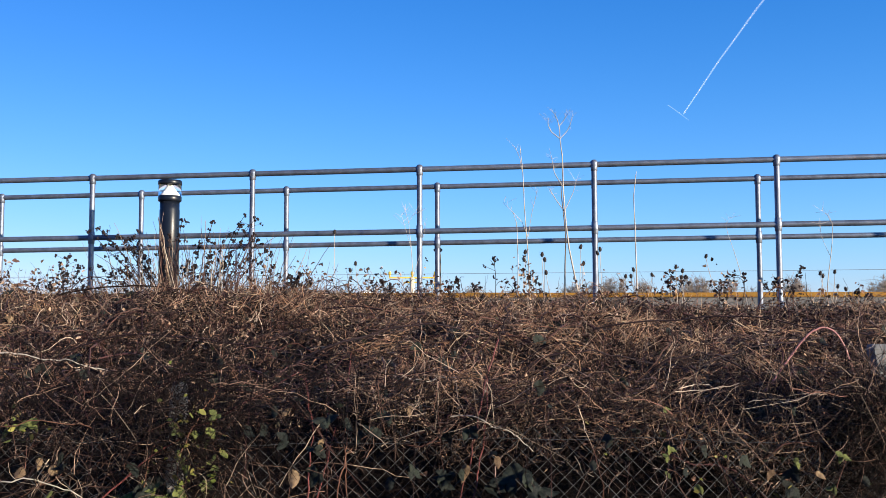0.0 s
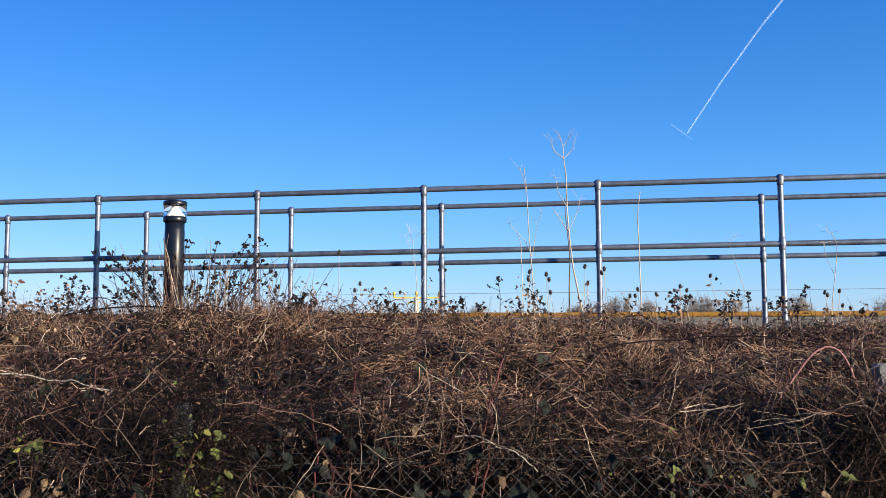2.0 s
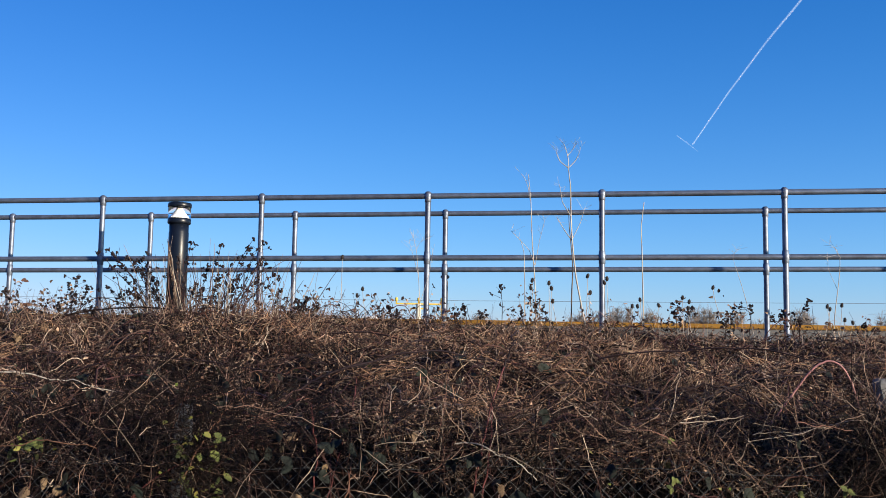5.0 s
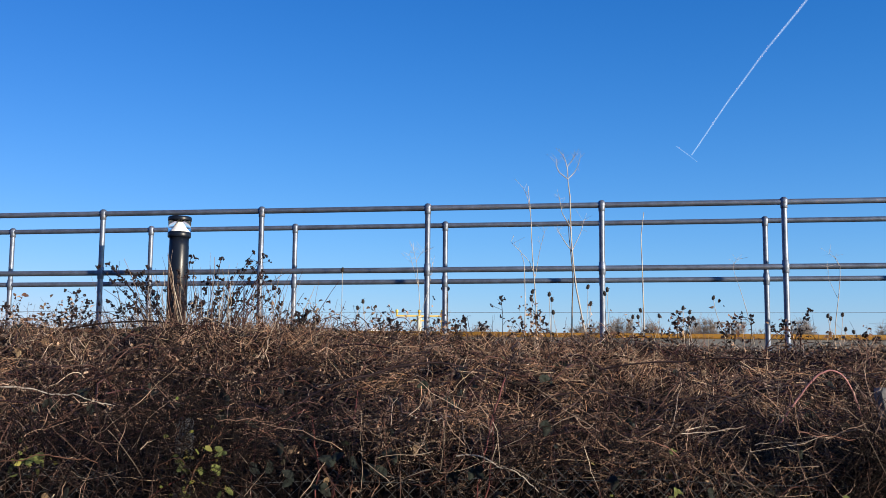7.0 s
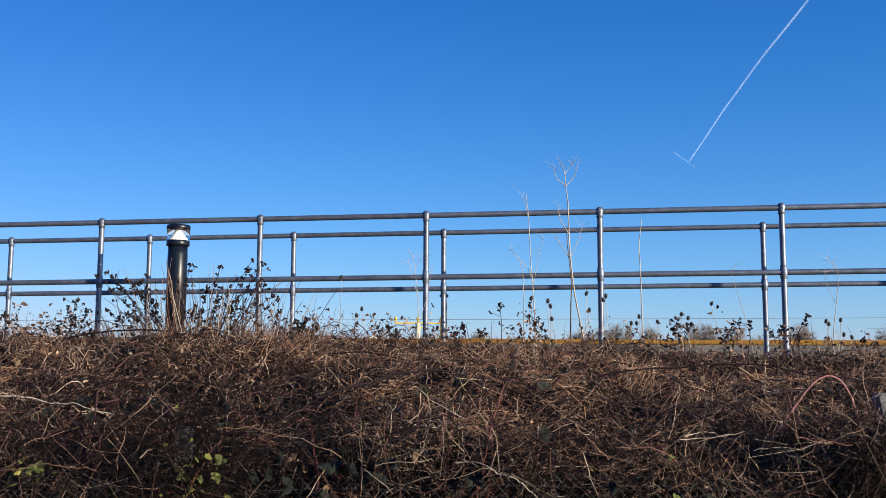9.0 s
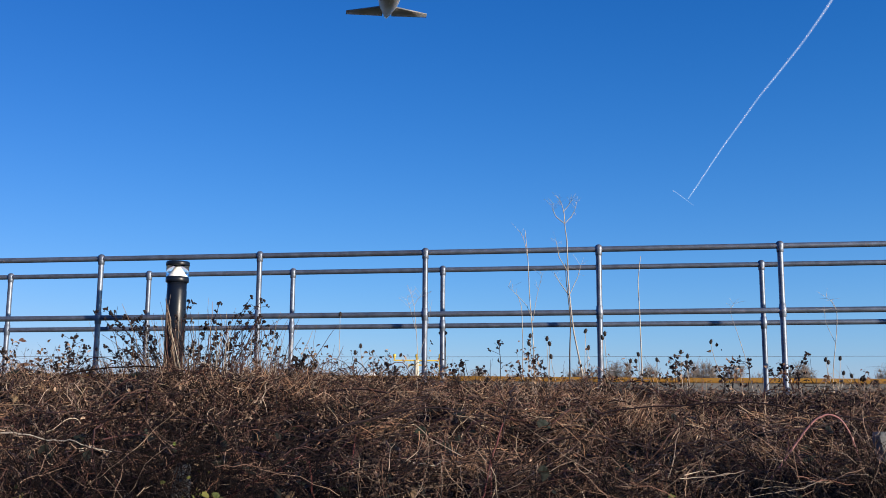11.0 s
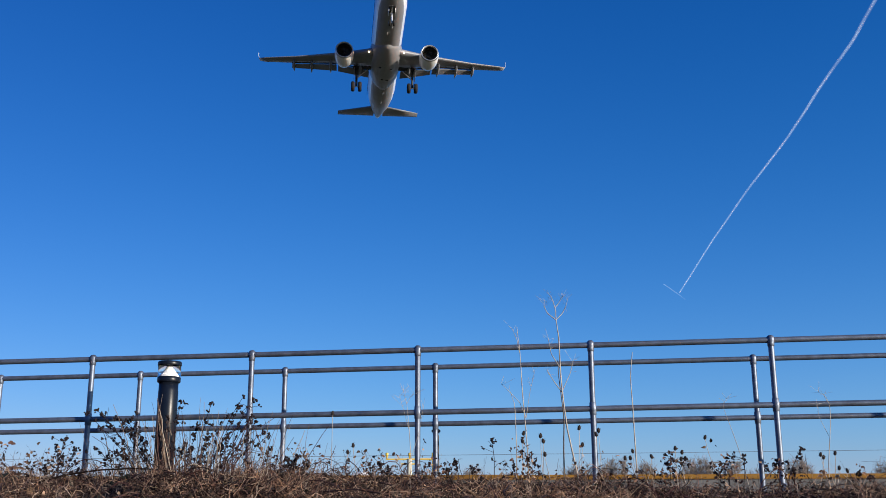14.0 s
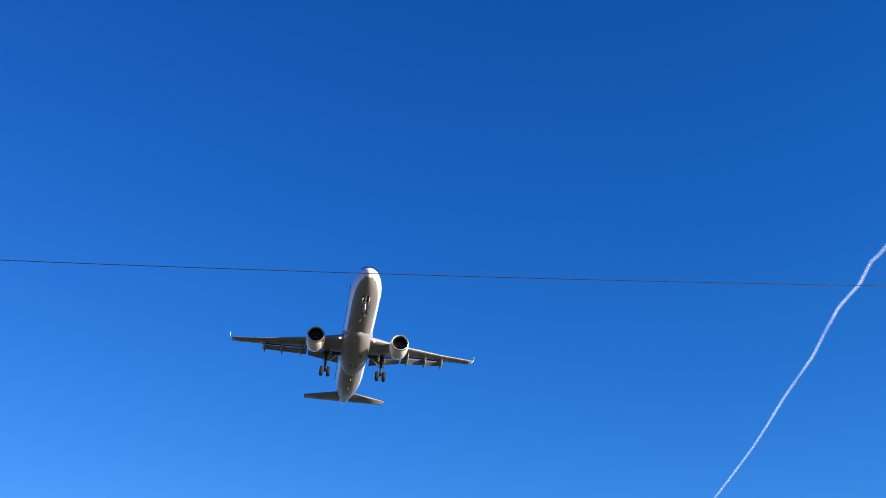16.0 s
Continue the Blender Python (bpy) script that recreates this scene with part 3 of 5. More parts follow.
link("shading_stems", tubes("shading_stems", SH, taper(rng, 420, 5, 0.001, 0.0024), 3, 25), DARK_SHADE_TWIG, thicket, "dark stems added before the fence post to shade it")
link("shade_front_twigs", tubes("shade_front_twigs", P[dim], R[dim], 3, 24), DARK_SHADE_TWIG, thicket, "near-black twigs hanging over the netting, shade in their colour")
c = tangle(22000, 2, 0.01, 4, 0.25)[:, 0]
c = c[rng.random(len(c)) < np.clip(0.7 + 0.5 * tufts(c[:, 0], c[:, 1]), 0.2, 1) * (1 - 0.6 * left_shade(c))]
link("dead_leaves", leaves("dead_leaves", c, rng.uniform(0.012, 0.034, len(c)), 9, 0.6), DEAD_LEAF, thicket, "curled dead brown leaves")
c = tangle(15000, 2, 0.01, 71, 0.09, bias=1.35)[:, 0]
c = c[rng.random(len(c)) < np.clip(0.55 + 0.5 * tufts(c[:, 0] + 0.6, c[:, 1] + 0.3), 0.08, 1) * (1 - 0.8 * left_shade(c))]
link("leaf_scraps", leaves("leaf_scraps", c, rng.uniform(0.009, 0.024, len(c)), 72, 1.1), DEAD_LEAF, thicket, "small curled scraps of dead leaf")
c = tangle(900, 2, 0.01, 5, 0.1, bias=1.6)[:, 0]
link("green_leaves", leaves("green_leaves", c, rng.uniform(0.02, 0.04, len(c)), 10, 0.25), GREEN_LEAF, thicket, "scattered dull green bramble leaves")


def leaflet(seed):
    """A toothed oval leaflet of unit length along y, folded at its midrib and drooping at its tip."""
    g = np.random.default_rng(seed)
    k = 14
    t = np.linspace(0, 1, k)
    w = 0.66 * t ** 0.5 * (1 - t) ** 0.8 * (1 + 0.16 * (np.arange(k) % 2)) * g.uniform(0.85, 1.1) + 0.004
    fold, droop = g.uniform(0.15, 0.5), g.uniform(0.1, 0.5)
    z = -droop * t ** 2 + 0.03 * np.sin(t * 9 + seed)
    mid = np.stack([0.05 * np.sin(t * 4 + seed), t, z], -1)
    rib = [mid + np.stack([q * w, 0.06 * abs(q) * t, fold * w * abs(q) + 0.025 * np.sin(t * 19) * abs(q)], -1) for q in (-1.0, -0.5, 0.0, 0.5, 1.0)]
    v = np.stack(rib, 1).reshape(-1, 3)
    i, j = np.meshgrid(np.arange(k - 1), np.arange(4), indexing="ij")
    f = np.stack([i * 5 + j, i * 5 + j + 1, i * 5 + j + 6, i * 5 + j + 5], -1).reshape(-1, 4)
    me = raw("leaf", v, f)
    me.polygons.foreach_set("use_smooth", [True] * len(me.polygons))
    return me


def tinted(name, colour, dark, rough):
    m = mat(name, colour, dark, rough=rough, scale=6, fine=26, bump=0.9, ob_random=0.6)
    m.node_tree.nodes["Principled BSDF"].inputs["Specular IOR Level"].default_value = 0.25
    return m


DARK_LEAF = tinted("dark_bramble_leaf", (0.017, 0.022, 0.015), (0.004, 0.006, 0.005), 0.55)
FRESH_LEAF = tinted("fresh_bramble_leaf", (0.15, 0.165, 0.045), (0.04, 0.055, 0.018), 0.55)
FADED_LEAF = tinted("faded_bramble_leaf", (0.24, 0.165, 0.095), (0.09, 0.055, 0.034), 0.8)
LEAF_SHAPES = {}
for tone, material in (("dark", DARK_LEAF), ("fresh", FRESH_LEAF), ("faded", FADED_LEAF)):
    LEAF_SHAPES[tone] = [leaflet(70 + k) for k in range(5)]
    for me in LEAF_SHAPES[tone]:
        me.materials.append(material)
lg = np.random.default_rng(77)


def leaf_group(x, y, z, size, tone, count=3):
    """One to three leaflets on a common stalk, hanging and turned to the light."""
    spin, tilt, lean = lg.uniform(-1.3, 1.3), lg.uniform(-0.6, 0.5), lg.uniform(-0.7, 0.7)
    stem = Matrix.Translation((x, y, z)) @ Euler((radians(-100) + tilt, lean, spin * 0.5)).to_matrix().to_4x4()
    for k in range(count):
        a = (0, 1.15, -1.15)[k] + lg.normal() * 0.15
        ob = new("leaf", LEAF_SHAPES[tone][int(lg.integers(5))])
        ob.parent = thicket
        ob.matrix_basis = stem @ Matrix.Rotation(a, 4, "Z") @ Matrix.Rotation(lg.normal() * 0.25, 4, "X") @ Matrix.Diagonal((size, size * (1.0 if k == 0 else 0.85), size, 1))


# loose clusters of leaves before the netting: middle, spread, how many, size, tone
for cx, cz, sx, sz, n, size, tone in ((0.02, 1.04, 0.2, 0.06, 11, 0.062, "dark"), (0.33, 0.97, 0.08, 0.05, 5, 0.085, "dark"), (-0.28, 1.2, 0.14, 0.05, 7, 0.06, "dark"), (-0.62, 1.13, 0.12, 0.07, 6, 0.058, "dark"),
                                      (-1.15, 1.0, 0.06, 0.05, 4, 0.075, "dark"), (0.9, 1.05, 0.35, 0.12, 9, 0.05, "dark"), (1.5, 1.0, 0.25, 0.08, 6, 0.055, "dark"), (-1.72, 1.05, 0.18, 0.14, 6, 0.05, "dark"),
                                      (-1.0, 1.08, 0.07, 0.16, 20, 0.04, "fresh"), (-1.2, 0.925, 0.16, 0.035, 14, 0.05, "fresh"), (-1.71, 1.22, 0.06, 0.02, 3, 0.045, "fresh"), (0.88, 1.06, 0.1, 0.1, 5, 0.03, "fresh"), (1.5, 1.02, 0.2, 0.1, 6, 0.032, "fresh"),
                                      (-0.645, 1.07, 0.02, 0.02, 1, 0.075, "faded"), (-1.64, 1.07, 0.05, 0.03, 3, 0.06, "faded"), (0.04, 1.06, 0.12, 0.06, 2, 0.06, "faded"), (1.3, 1.0, 0.15, 0.05, 3, 0.05, "faded"), (-0.35, 1.3, 0.3, 0.06, 3, 0.045, "faded")):
    for _ in range(n):
        leaf_group(cx + lg.normal() * sx, 4.27 + lg.normal() * 0.03, cz + lg.normal() * sz, size * lg.uniform(0.75, 1.2), tone, int(lg.integers(1, 4)) if tone != "faded" else 1)
# dark leaves that lie on the canes higher up, in patches
for cx, cy, sx, n in ((-0.95, 5.4, 0.18, 8), (-0.65, 4.85, 0.12, 6), (-0.1, 4.75, 0.15, 6), (-1.9, 5.2, 0.25, 6), (0.55, 4.8, 0.2, 4), (0.2, 5.6, 0.3, 6), (1.4, 5.0, 0.4, 7), (-2.3, 6.6, 0.3, 5), (1.7, 6.2, 0.5, 6)):
    for _ in range(n):
        x, y = cx + lg.normal() * sx, cy + lg.normal() * 0.2
        leaf_group(x, y, float(crest(np.array(x), np.array(y))) + 0.02, 0.055 * lg.uniform(0.7, 1.3), "dark" if lg.random() < 0.88 else "faded", int(lg.integers(1, 4)))
c = np.concatenate([rng.normal(size=(120, 3)) * (0.08, 0.04, 0.17) + (-1.04, 4.29, 1.1), rng.normal(size=(40, 3)) * (0.22, 0.05, 0.03) + (-1.2, 4.28, 0.9), rng.normal(size=(14, 3)) * (0.05, 0.03, 0.03) + (-1.73, 4.3, 1.2), rng.normal(size=(22, 3)) * (0.4, 0.05, 0.12) + (1.4, 4.3, 1.0)])
link("young_leaves", leaves("young_leaves", c, rng.uniform(0.014, 0.034, len(c)), 13, 0.2), LIME_LEAF, thicket, "small yellow-green leaves")
# canes that hang over the netting, and long ones that arch across the top
n = 48
x = rng.uniform(-2.2, 2.2, n)
s = np.linspace(0, 1, 14)[None]
dx = rng.normal(size=(n, 1)) * 0.35
P = np.stack([x[:, None] + dx * s ** 1.4, 4.75 - 0.5 * s ** 0.6 + rng.normal(size=(n, 1)) * 0.04, 1.42 + 0.1 * np.sin(s * 3.0) - (0.2 + 0.75 * rng.random((n, 1))) * s ** 1.6], -1) + np.cumsum(rng.normal(size=(n, 14, 3)) * 0.006, 1)
link("hanging_canes", tubes("hanging_canes", P, taper(rng, n, 14, 0.0018, 0.0036), 5, 14), CANE, thicket, "reddish canes hanging over the fence")


def arch(name, a, b, lift, r, material, label, sag=0.0):
    s = np.linspace(0, 1, 22)
    g = np.random.default_rng(int(abs(a[0]) * 1000) + 3)
    p = np.outer(1 - s, a) + np.outer(s, b)
    p[:, 2] += lift * np.sin(np.pi * s ** 0.8)
    p += np.cumsum(g.normal(size=p.shape) * 0.006, 0) * np.sin(np.pi * s)[:, None]
    return link(name, tubes(name, p[None], (r * np.linspace(1, 0.6, 22))[None], 6, 15), material, thicket, label)


arch("arching_cane", (-2.75, 6.8, 1.74), (-1.35, 6.8, 1.8), 0.13, 0.007, DARK_SHADE_TWIG, "thick dark arching cane")
arch("arching_cane", (-1.45, 6.7, 1.72), (-0.55, 6.7, 1.7), 0.08, 0.006, DARK_SHADE_TWIG, "dark arching cane")
arch("arching_cane", (-0.75, 5.2, 1.42), (0.45, 5.5, 1.55), 0.13, 0.006, CANE, "dark red arching cane")
a = np.linspace(0, 1, 31)
P = np.stack([np.interp(a, (0, 0.3, 0.55, 0.7, 0.85, 1), (1.49, 1.61, 1.71, 1.79, 1.872, 1.91)), np.full(31, 4.85), np.interp(a, (0, 0.3, 0.55, 0.7, 0.85, 1), (1.31, 1.475, 1.597, 1.645, 1.575, 1.42))], -1)
for _ in range(14):
    P[1:-1] = (P[:-2] + P[1:-1] + P[2:]) / 3
P += np.cumsum(rng.normal(size=P.shape) * 0.0012, 0)
link("arching_cane", tubes("arching_cane", P[None], np.linspace(0.0058, 0.004, 31)[None], 6, 15), PINK_CANE, thicket, "pale pink arching cane")
arch("arching_cane", (0.75, 5.2, 1.6), (2.1, 4.95, 1.56), 0.07, 0.0045, CANE, "dark red arching cane")
arch("arching_cane", (1.2, 4.9, 1.42), (2.15, 5.2, 1.6), 0.05, 0.0042, CANE, "dark red arching cane")
arch("arching_cane", (-1.9, 5.3, 1.5), (-0.6, 5.1, 1.46), 0.09, 0.0045, CANE, "dark arching cane")
arch("arching_cane", (-1.0, 6.6, 1.66), (0.1, 6.4, 1.62), 0.1, 0.006, CANE, "dark arching cane")
arch("arching_cane", (-2.16, 5.0, 1.495), (-1.6, 5.0, 1.41), 0.015, 0.0035, STALK, "pale bare cane")
arch("arching_cane", (-0.18, 4.6, 1.4), (0.06, 4.6, 1.39), -0.012, 0.0034, STALK, "pale bare twig")
arch("arching_cane", (0.03, 4.36, 1.24), (0.37, 4.33, 1.1), 0.03, 0.0034, STALK, "pale bare twig")
arch("arching_cane", (0.92, 4.75, 1.38), (1.45, 4.7, 1.36), 0.08, 0.0055, CANE, "dark arching cane")
arch("arching_cane", (-1.42, 4.24, 0.88), (-0.62, 4.5, 1.42), 0.05, 0.0038, RED_CANE, "reddish rising cane")
arch("arching_cane", (-1.22, 4.22, 0.88), (-1.12, 4.5, 1.46), 0.01, 0.003, STRAW, "tan upright stem")
arch("arching_cane", (-1.06, 4.22, 1.1), (-0.88, 4.4, 1.44), 0.02, 0.003, STRAW, "tan leaning stem")
arch("arching_cane", (-0.425, 4.22, 0.92), (-0.42, 4.4, 1.36), 0.02, 0.003, STRAW, "tan upright stem")
arch("arching_cane", (-0.385, 4.22, 0.88), (-0.41, 4.4, 1.22), 0.02, 0.0026, STRAW, "tan upright stem")
arch("arching_cane", (-1.86, 4.22, 0.99), (-1.45, 4.24, 0.93), 0.03, 0.0032, STALK, "pale bare twig")
arch("arching_cane", (-1.86, 4.24, 1.2), (-1.42, 4.24, 1.21), 0.02, 0.0028, STRAW, "tan bare twig")
arch("arching_cane", (0.24, 4.5, 1.56), (0.06, 4.25, 0.88), 0.02, 0.0036, RED_CANE, "red hanging cane")
arch("arching_cane", (0.3, 4.6, 1.72), (0.24, 4.5, 1.5), 0.02, 0.0042, CANE, "dark leaning cane")
arch("arching_cane", (0.3, 5.1, 1.35), (1.15, 5.2, 1.42), 0.1, 0.0055, CANE, "dark arching cane")
arch("arching_cane", (-0.555, 4.28, 0.75), (-0.57, 4.34, 1.4), 0.03, 0.004, RED_CANE, "red upright cane")
arch("arching_cane", (-0.58, 4.3, 0.7), (-0.42, 4.75, 1.5), 0.05, 0.004, RED_CANE, "red leaning cane")
arch("arching_cane", (0.1, 4.28, 0.75), (0.2, 4.5, 1.45), 0.05, 0.0038, RED_CANE, "red leaning cane")


# ---- sprays with dried berries along the crest ----
def berry_shape(seed):
    """A withered berry: a ragged lump with dents."""
    g = np.random.default_rng(seed)
    t = (1 + 5 ** 0.5) / 2
    ico = np.array([(-1, t, 0), (1, t, 0), (-1, -t, 0), (1, -t, 0), (0, -1, t), (0, 1, t), (0, -1, -t), (0, 1, -t), (t, 0, -1), (t, 0, 1), (-t, 0, -1), (-t, 0, 1)]) / 1.9
    tri = [(0, 11, 5), (0, 5, 1), (0, 1, 7), (0, 7, 10), (0, 10, 11), (1, 5, 9), (5, 11, 4), (11, 10, 2), (10, 7, 6), (7, 1, 8), (3, 9, 4), (3, 4, 2), (3, 2, 6), (3, 6, 8), (3, 8, 9), (4, 9, 5), (2, 4, 11), (6, 2, 10), (8, 6, 7), (9, 8, 1)]
    me = raw("berry", ico * g.uniform(0.55, 1.45, (12, 1)), tri)
    me.materials.append(BERRY)
    return me


BERRY_SHAPES = [berry_shape(90 + k) for k in range(6)]


def spray(tip_x, tip_z, base_x, y, seed, rich=1.0):
    """A dry arching stem whose upper third carries berries on short stalks."""
    g = np.random.default_rng(seed)
    base_z = 1.66
    ob = thing("bramble_spray", "dry bramble spray with dark withered berries at its tip", "bramble", "berry sprays on the thicket", m=pose(base_x, y, base_z))
    m = 12
    s = np.linspace(0, 1, m)
    dx, dz = tip_x - base_x, tip_z - base_z
    main = np.stack([dx * s ** 1.35, g.normal() * 0.1 * s, dz * s ** 0.85], -1) + np.cumsum(g.normal(size=(m, 3)) * 0.005, 0) * (1 - s)[:, None] ** 0.5
    link("stem", tubes("stem", main[None], (0.0034 * np.linspace(1, 0.5, m))[None], 4, seed), CANE, ob)
    centres = [main[-1], main[-1], main[-2], main[-3]]
    for k in range(int(g.integers(5, 9) * rich)):
        i = int(g.integers(5, m - 1))
        d = g.normal(size=3) * (0.8, 0.5, 0.4) + (np.sign(dx) * 0.3, 0, 0.45)
        q = main[i] + np.linspace(0, 1, 6)[:, None] * d / np.linalg.norm(d) * g.uniform(0.04, 0.11) + np.cumsum(g.normal(size=(6, 3)) * 0.004, 0)
        link("side_shoot", tubes("side_shoot", q[None], np.linspace(0.002, 0.0012, 6)[None], 3, seed), CANE, ob)
        if g.random() < 0.8:
            centres.append(q[-1])
    for k in range(int(len(centres) * 3.6)):
        c = centres[k % len(centres)]
        d = g.normal(size=3)
        end = c + d / np.linalg.norm(d) * g.uniform(0.005, 0.021)
        stalk = np.stack([c, (c + end) / 2 + g.normal(size=3) * 0.003, end])
        stem = link("fruit_stalk", tubes("fruit_stalk", stalk[None], np.full((1, 3), 0.0012), 3, seed), CANE, ob)
        r = g.uniform(0.0045, 0.0098)
        berry = new("berry", BERRY_SHAPES[int(g.integers(6))])
        berry.parent = stem
        berry.matrix_basis = Matrix.Translation(end) @ Euler(g.uniform(0, 6, 3)).to_matrix().to_4x4() @ Matrix.Diagonal((r, r, r * g.uniform(0.8, 1.5), 1))


# tip and foot of each spray: the fan round the bollard, then the few along the rest of the crest
for i, (x, z, foot) in enumerate([(-2.40, 2.31, -1.95), (-2.29, 2.24, -1.95), (-2.21, 2.24, -1.94), (-1.77, 2.35, -1.83), (-1.72, 2.22, -1.80), (-1.39, 2.40, -1.68), (-1.30, 2.37, -1.56), (-1.28, 2.22, -1.54), (-1.21, 2.13, -1.50), (-1.47, 2.14, -1.64), (-1.55, 2.32, -1.68), (-2.22, 2.10, -1.99), (-2.25, 2.02, -2.07), (-2.18, 1.99, -2.01), (-2.61, 2.12, -2.65), (-2.55, 2.04, -2.61), (-2.76, 1.93, -2.70), (-3.02, 2.00, -2.91), (-2.94, 1.88, -2.87), (-2.36, 2.04, -2.11), (-1.79, 2.03, -1.80), (-1.72, 2.01, -1.76), (-0.98, 1.98, -1.17), (-0.93, 1.93, -1.11), (-1.04, 1.96, -1.19), (-1.18, 2.04, -1.29), (-0.43, 1.94, -0.41), (-0.38, 1.92, -0.41), (-1.90, 2.26, -1.88), (-1.91, 2.12, -1.88), (-2.09, 2.12, -1.95), (-2.85, 1.86, -2.79)]):
    spray(x, z, foot, 7.15 + 0.12 * math.sin(i * 1.7), 200 + i)
for i, (x, z, foot) in enumerate([(-2.38, 2.28, -1.99), (-2.28, 2.26, -2.00), (-2.35, 2.21, -2.01), (-2.18, 2.17, -1.98), (-2.21, 2.27, -2.00), (-2.47, 2.29, -2.02), (-1.46, 2.35, -1.66), (-1.54, 2.28, -1.70), (-1.36, 2.27, -1.58), (-1.27, 2.17, -1.54), (-1.38, 2.11, -1.56), (-1.60, 2.21, -1.72), (-1.02, 1.94, -1.16), (-1.11, 1.94, -1.23), (-2.61, 2.00, -2.66), (-2.68, 2.07, -2.68), (-2.52, 1.90, -2.50), (-1.63, 2.11, -1.70)]):
    spray(x, z, foot, 7.3 + 0.08 * math.sin(i * 2.1), 260 + i, 0.8)
for i, (x, z, foot) in enumerate([(2.60, 2.04, 2.47), (2.56, 1.90, 2.49), (1.63, 1.94, 1.65), (1.74, 1.97, 1.71), (0.10, 1.97, 0.14), (0.06, 1.92, 0.08), (0.22, 1.92, 0.18), (0.37, 2.12, 0.38), (0.53, 1.94, 0.55), (2.14, 1.99, 2.17), (3.02, 1.87, 2.95), (3.11, 1.85, 3.15), (2.44, 1.96, 2.44), (2.01, 1.89, 2.02)]):
    spray(x, z, foot, 7.5, 300 + i, 0.7)


# pale upright shoots round the bollard
P = []
for k in range(330):
    b = np.array([rng.normal() * 0.36 - 1.6, 7.1 + rng.normal() * 0.14, 1.66]) if k < 170 else np.array([rng.normal() * 0.6 - 1.5, 6.75 + rng.normal() * 0.2, 1.6])
    d = np.array([(b[0] + 1.6) * 0.5 + rng.normal() * 0.1, rng.normal() * 0.08, 1.0])
    h = rng.uniform(0.2, 0.62) if k < 170 else rng.uniform(0.15, 0.36)
    P.append(b + np.linspace(0, h, 9)[:, None] * d + np.cumsum(rng.normal(size=(9, 3)) * 0.006, 0))
for k in range(60):
    b = np.array([rng.normal() * 0.16 - 1.62, 7.0 + rng.normal() * 0.1, 1.66])
    d = np.array([(b[0] + 1.62) * 0.9 + rng.normal() * 0.12, rng.normal() * 0.08, 1.0])
    P.append(b + np.linspace(0, rng.uniform(0.35, 0.72), 9)[:, None] * d + np.cumsum(rng.normal(size=(9, 3)) * 0.008, 0))
shoots = thing("dry_shoots", "clump of pale dry shoots beside the bollard", "dry shoots", kind="stuff")
P = np.array(P)
R = taper(rng, len(P), 9, 0.0016, 0.0044, 0.35)
brown = rng.random(len(P)) < 0.55
P[brown, :, 0] += ((np.linspace(0, 1, 9) ** 2)[None] * rng.normal(size=(len(P), 1)) * 0.12)[brown]
link("pale_shoots", tubes("pale_shoots", P[~brown], R[~brown], 4, 16), SHOOT, shoots, "pale straw-coloured shoots")
link("brown_shoots", tubes("brown_shoots", P[brown], R[brown], 4, 19), CANE, shoots, "dark reddish brown shoots")
# fine weeds all along the crest
P, Q = [], []
for k in range(640):
    y = rng.uniform(7.0, 8.3)
    x = (rng.uniform(-0.46, 0.46) if k < 400 else rng.uniform(-0.46, 0.0)) * y
    b = np.array([x, y, float(crest(x, y)) - 0.08])
    h = 0.1 + 0.22 * rng.random() ** 2
    q = b + np.linspace(0, 1, 7)[:, None] * np.array([rng.normal() * 0.35 * h, rng.normal() * 0.2 * h, h]) + np.cumsum(rng.normal(size=(7, 3)) * 0.005, 0)
    P.append(q)
    if rng.random() < 0.45:
        Q += [q[i] + rng.normal(size=3) * 0.008 for i in (3, 4, 5, 6, 6)]
for x, y, z, n, sp in ((1.62, 7.4, 1.93, 70, 0.045), (2.0, 7.4, 1.89, 80, 0.055), (0.62, 7.7, 2.0, 60, 0.045), (0.66, 7.7, 1.9, 50, 0.045), (1.0, 7.6, 1.86, 30, 0.035), (0.03, 7.4, 1.9, 20, 0.04), (2.42, 7.6, 1.92, 40, 0.05), (-0.95, 7.2, 1.93, 60, 0.06), (-2.9, 7.1, 1.93, 40, 0.06), (-2.65, 7.1, 1.95, 30, 0.05)):
    Q += list(rng.normal(size=(n, 3)) * (sp, 0.03, sp * 1.3) + (x, y, z))
weeds = thing("crest_weeds", "dry weeds and bramble tips standing along the crest", "dry weeds", kind="stuff")
link("weed_stems", tubes("weed_stems", P, taper(rng, len(P), 7, 0.0012, 0.0026, 0.4), 3, 17), TWIG, weeds)
link("weed_leaves", leaves("weed_leaves", Q, rng.uniform(0.014, 0.036, len(Q)), 18, 0.6), DEAD_LEAF, weeds)


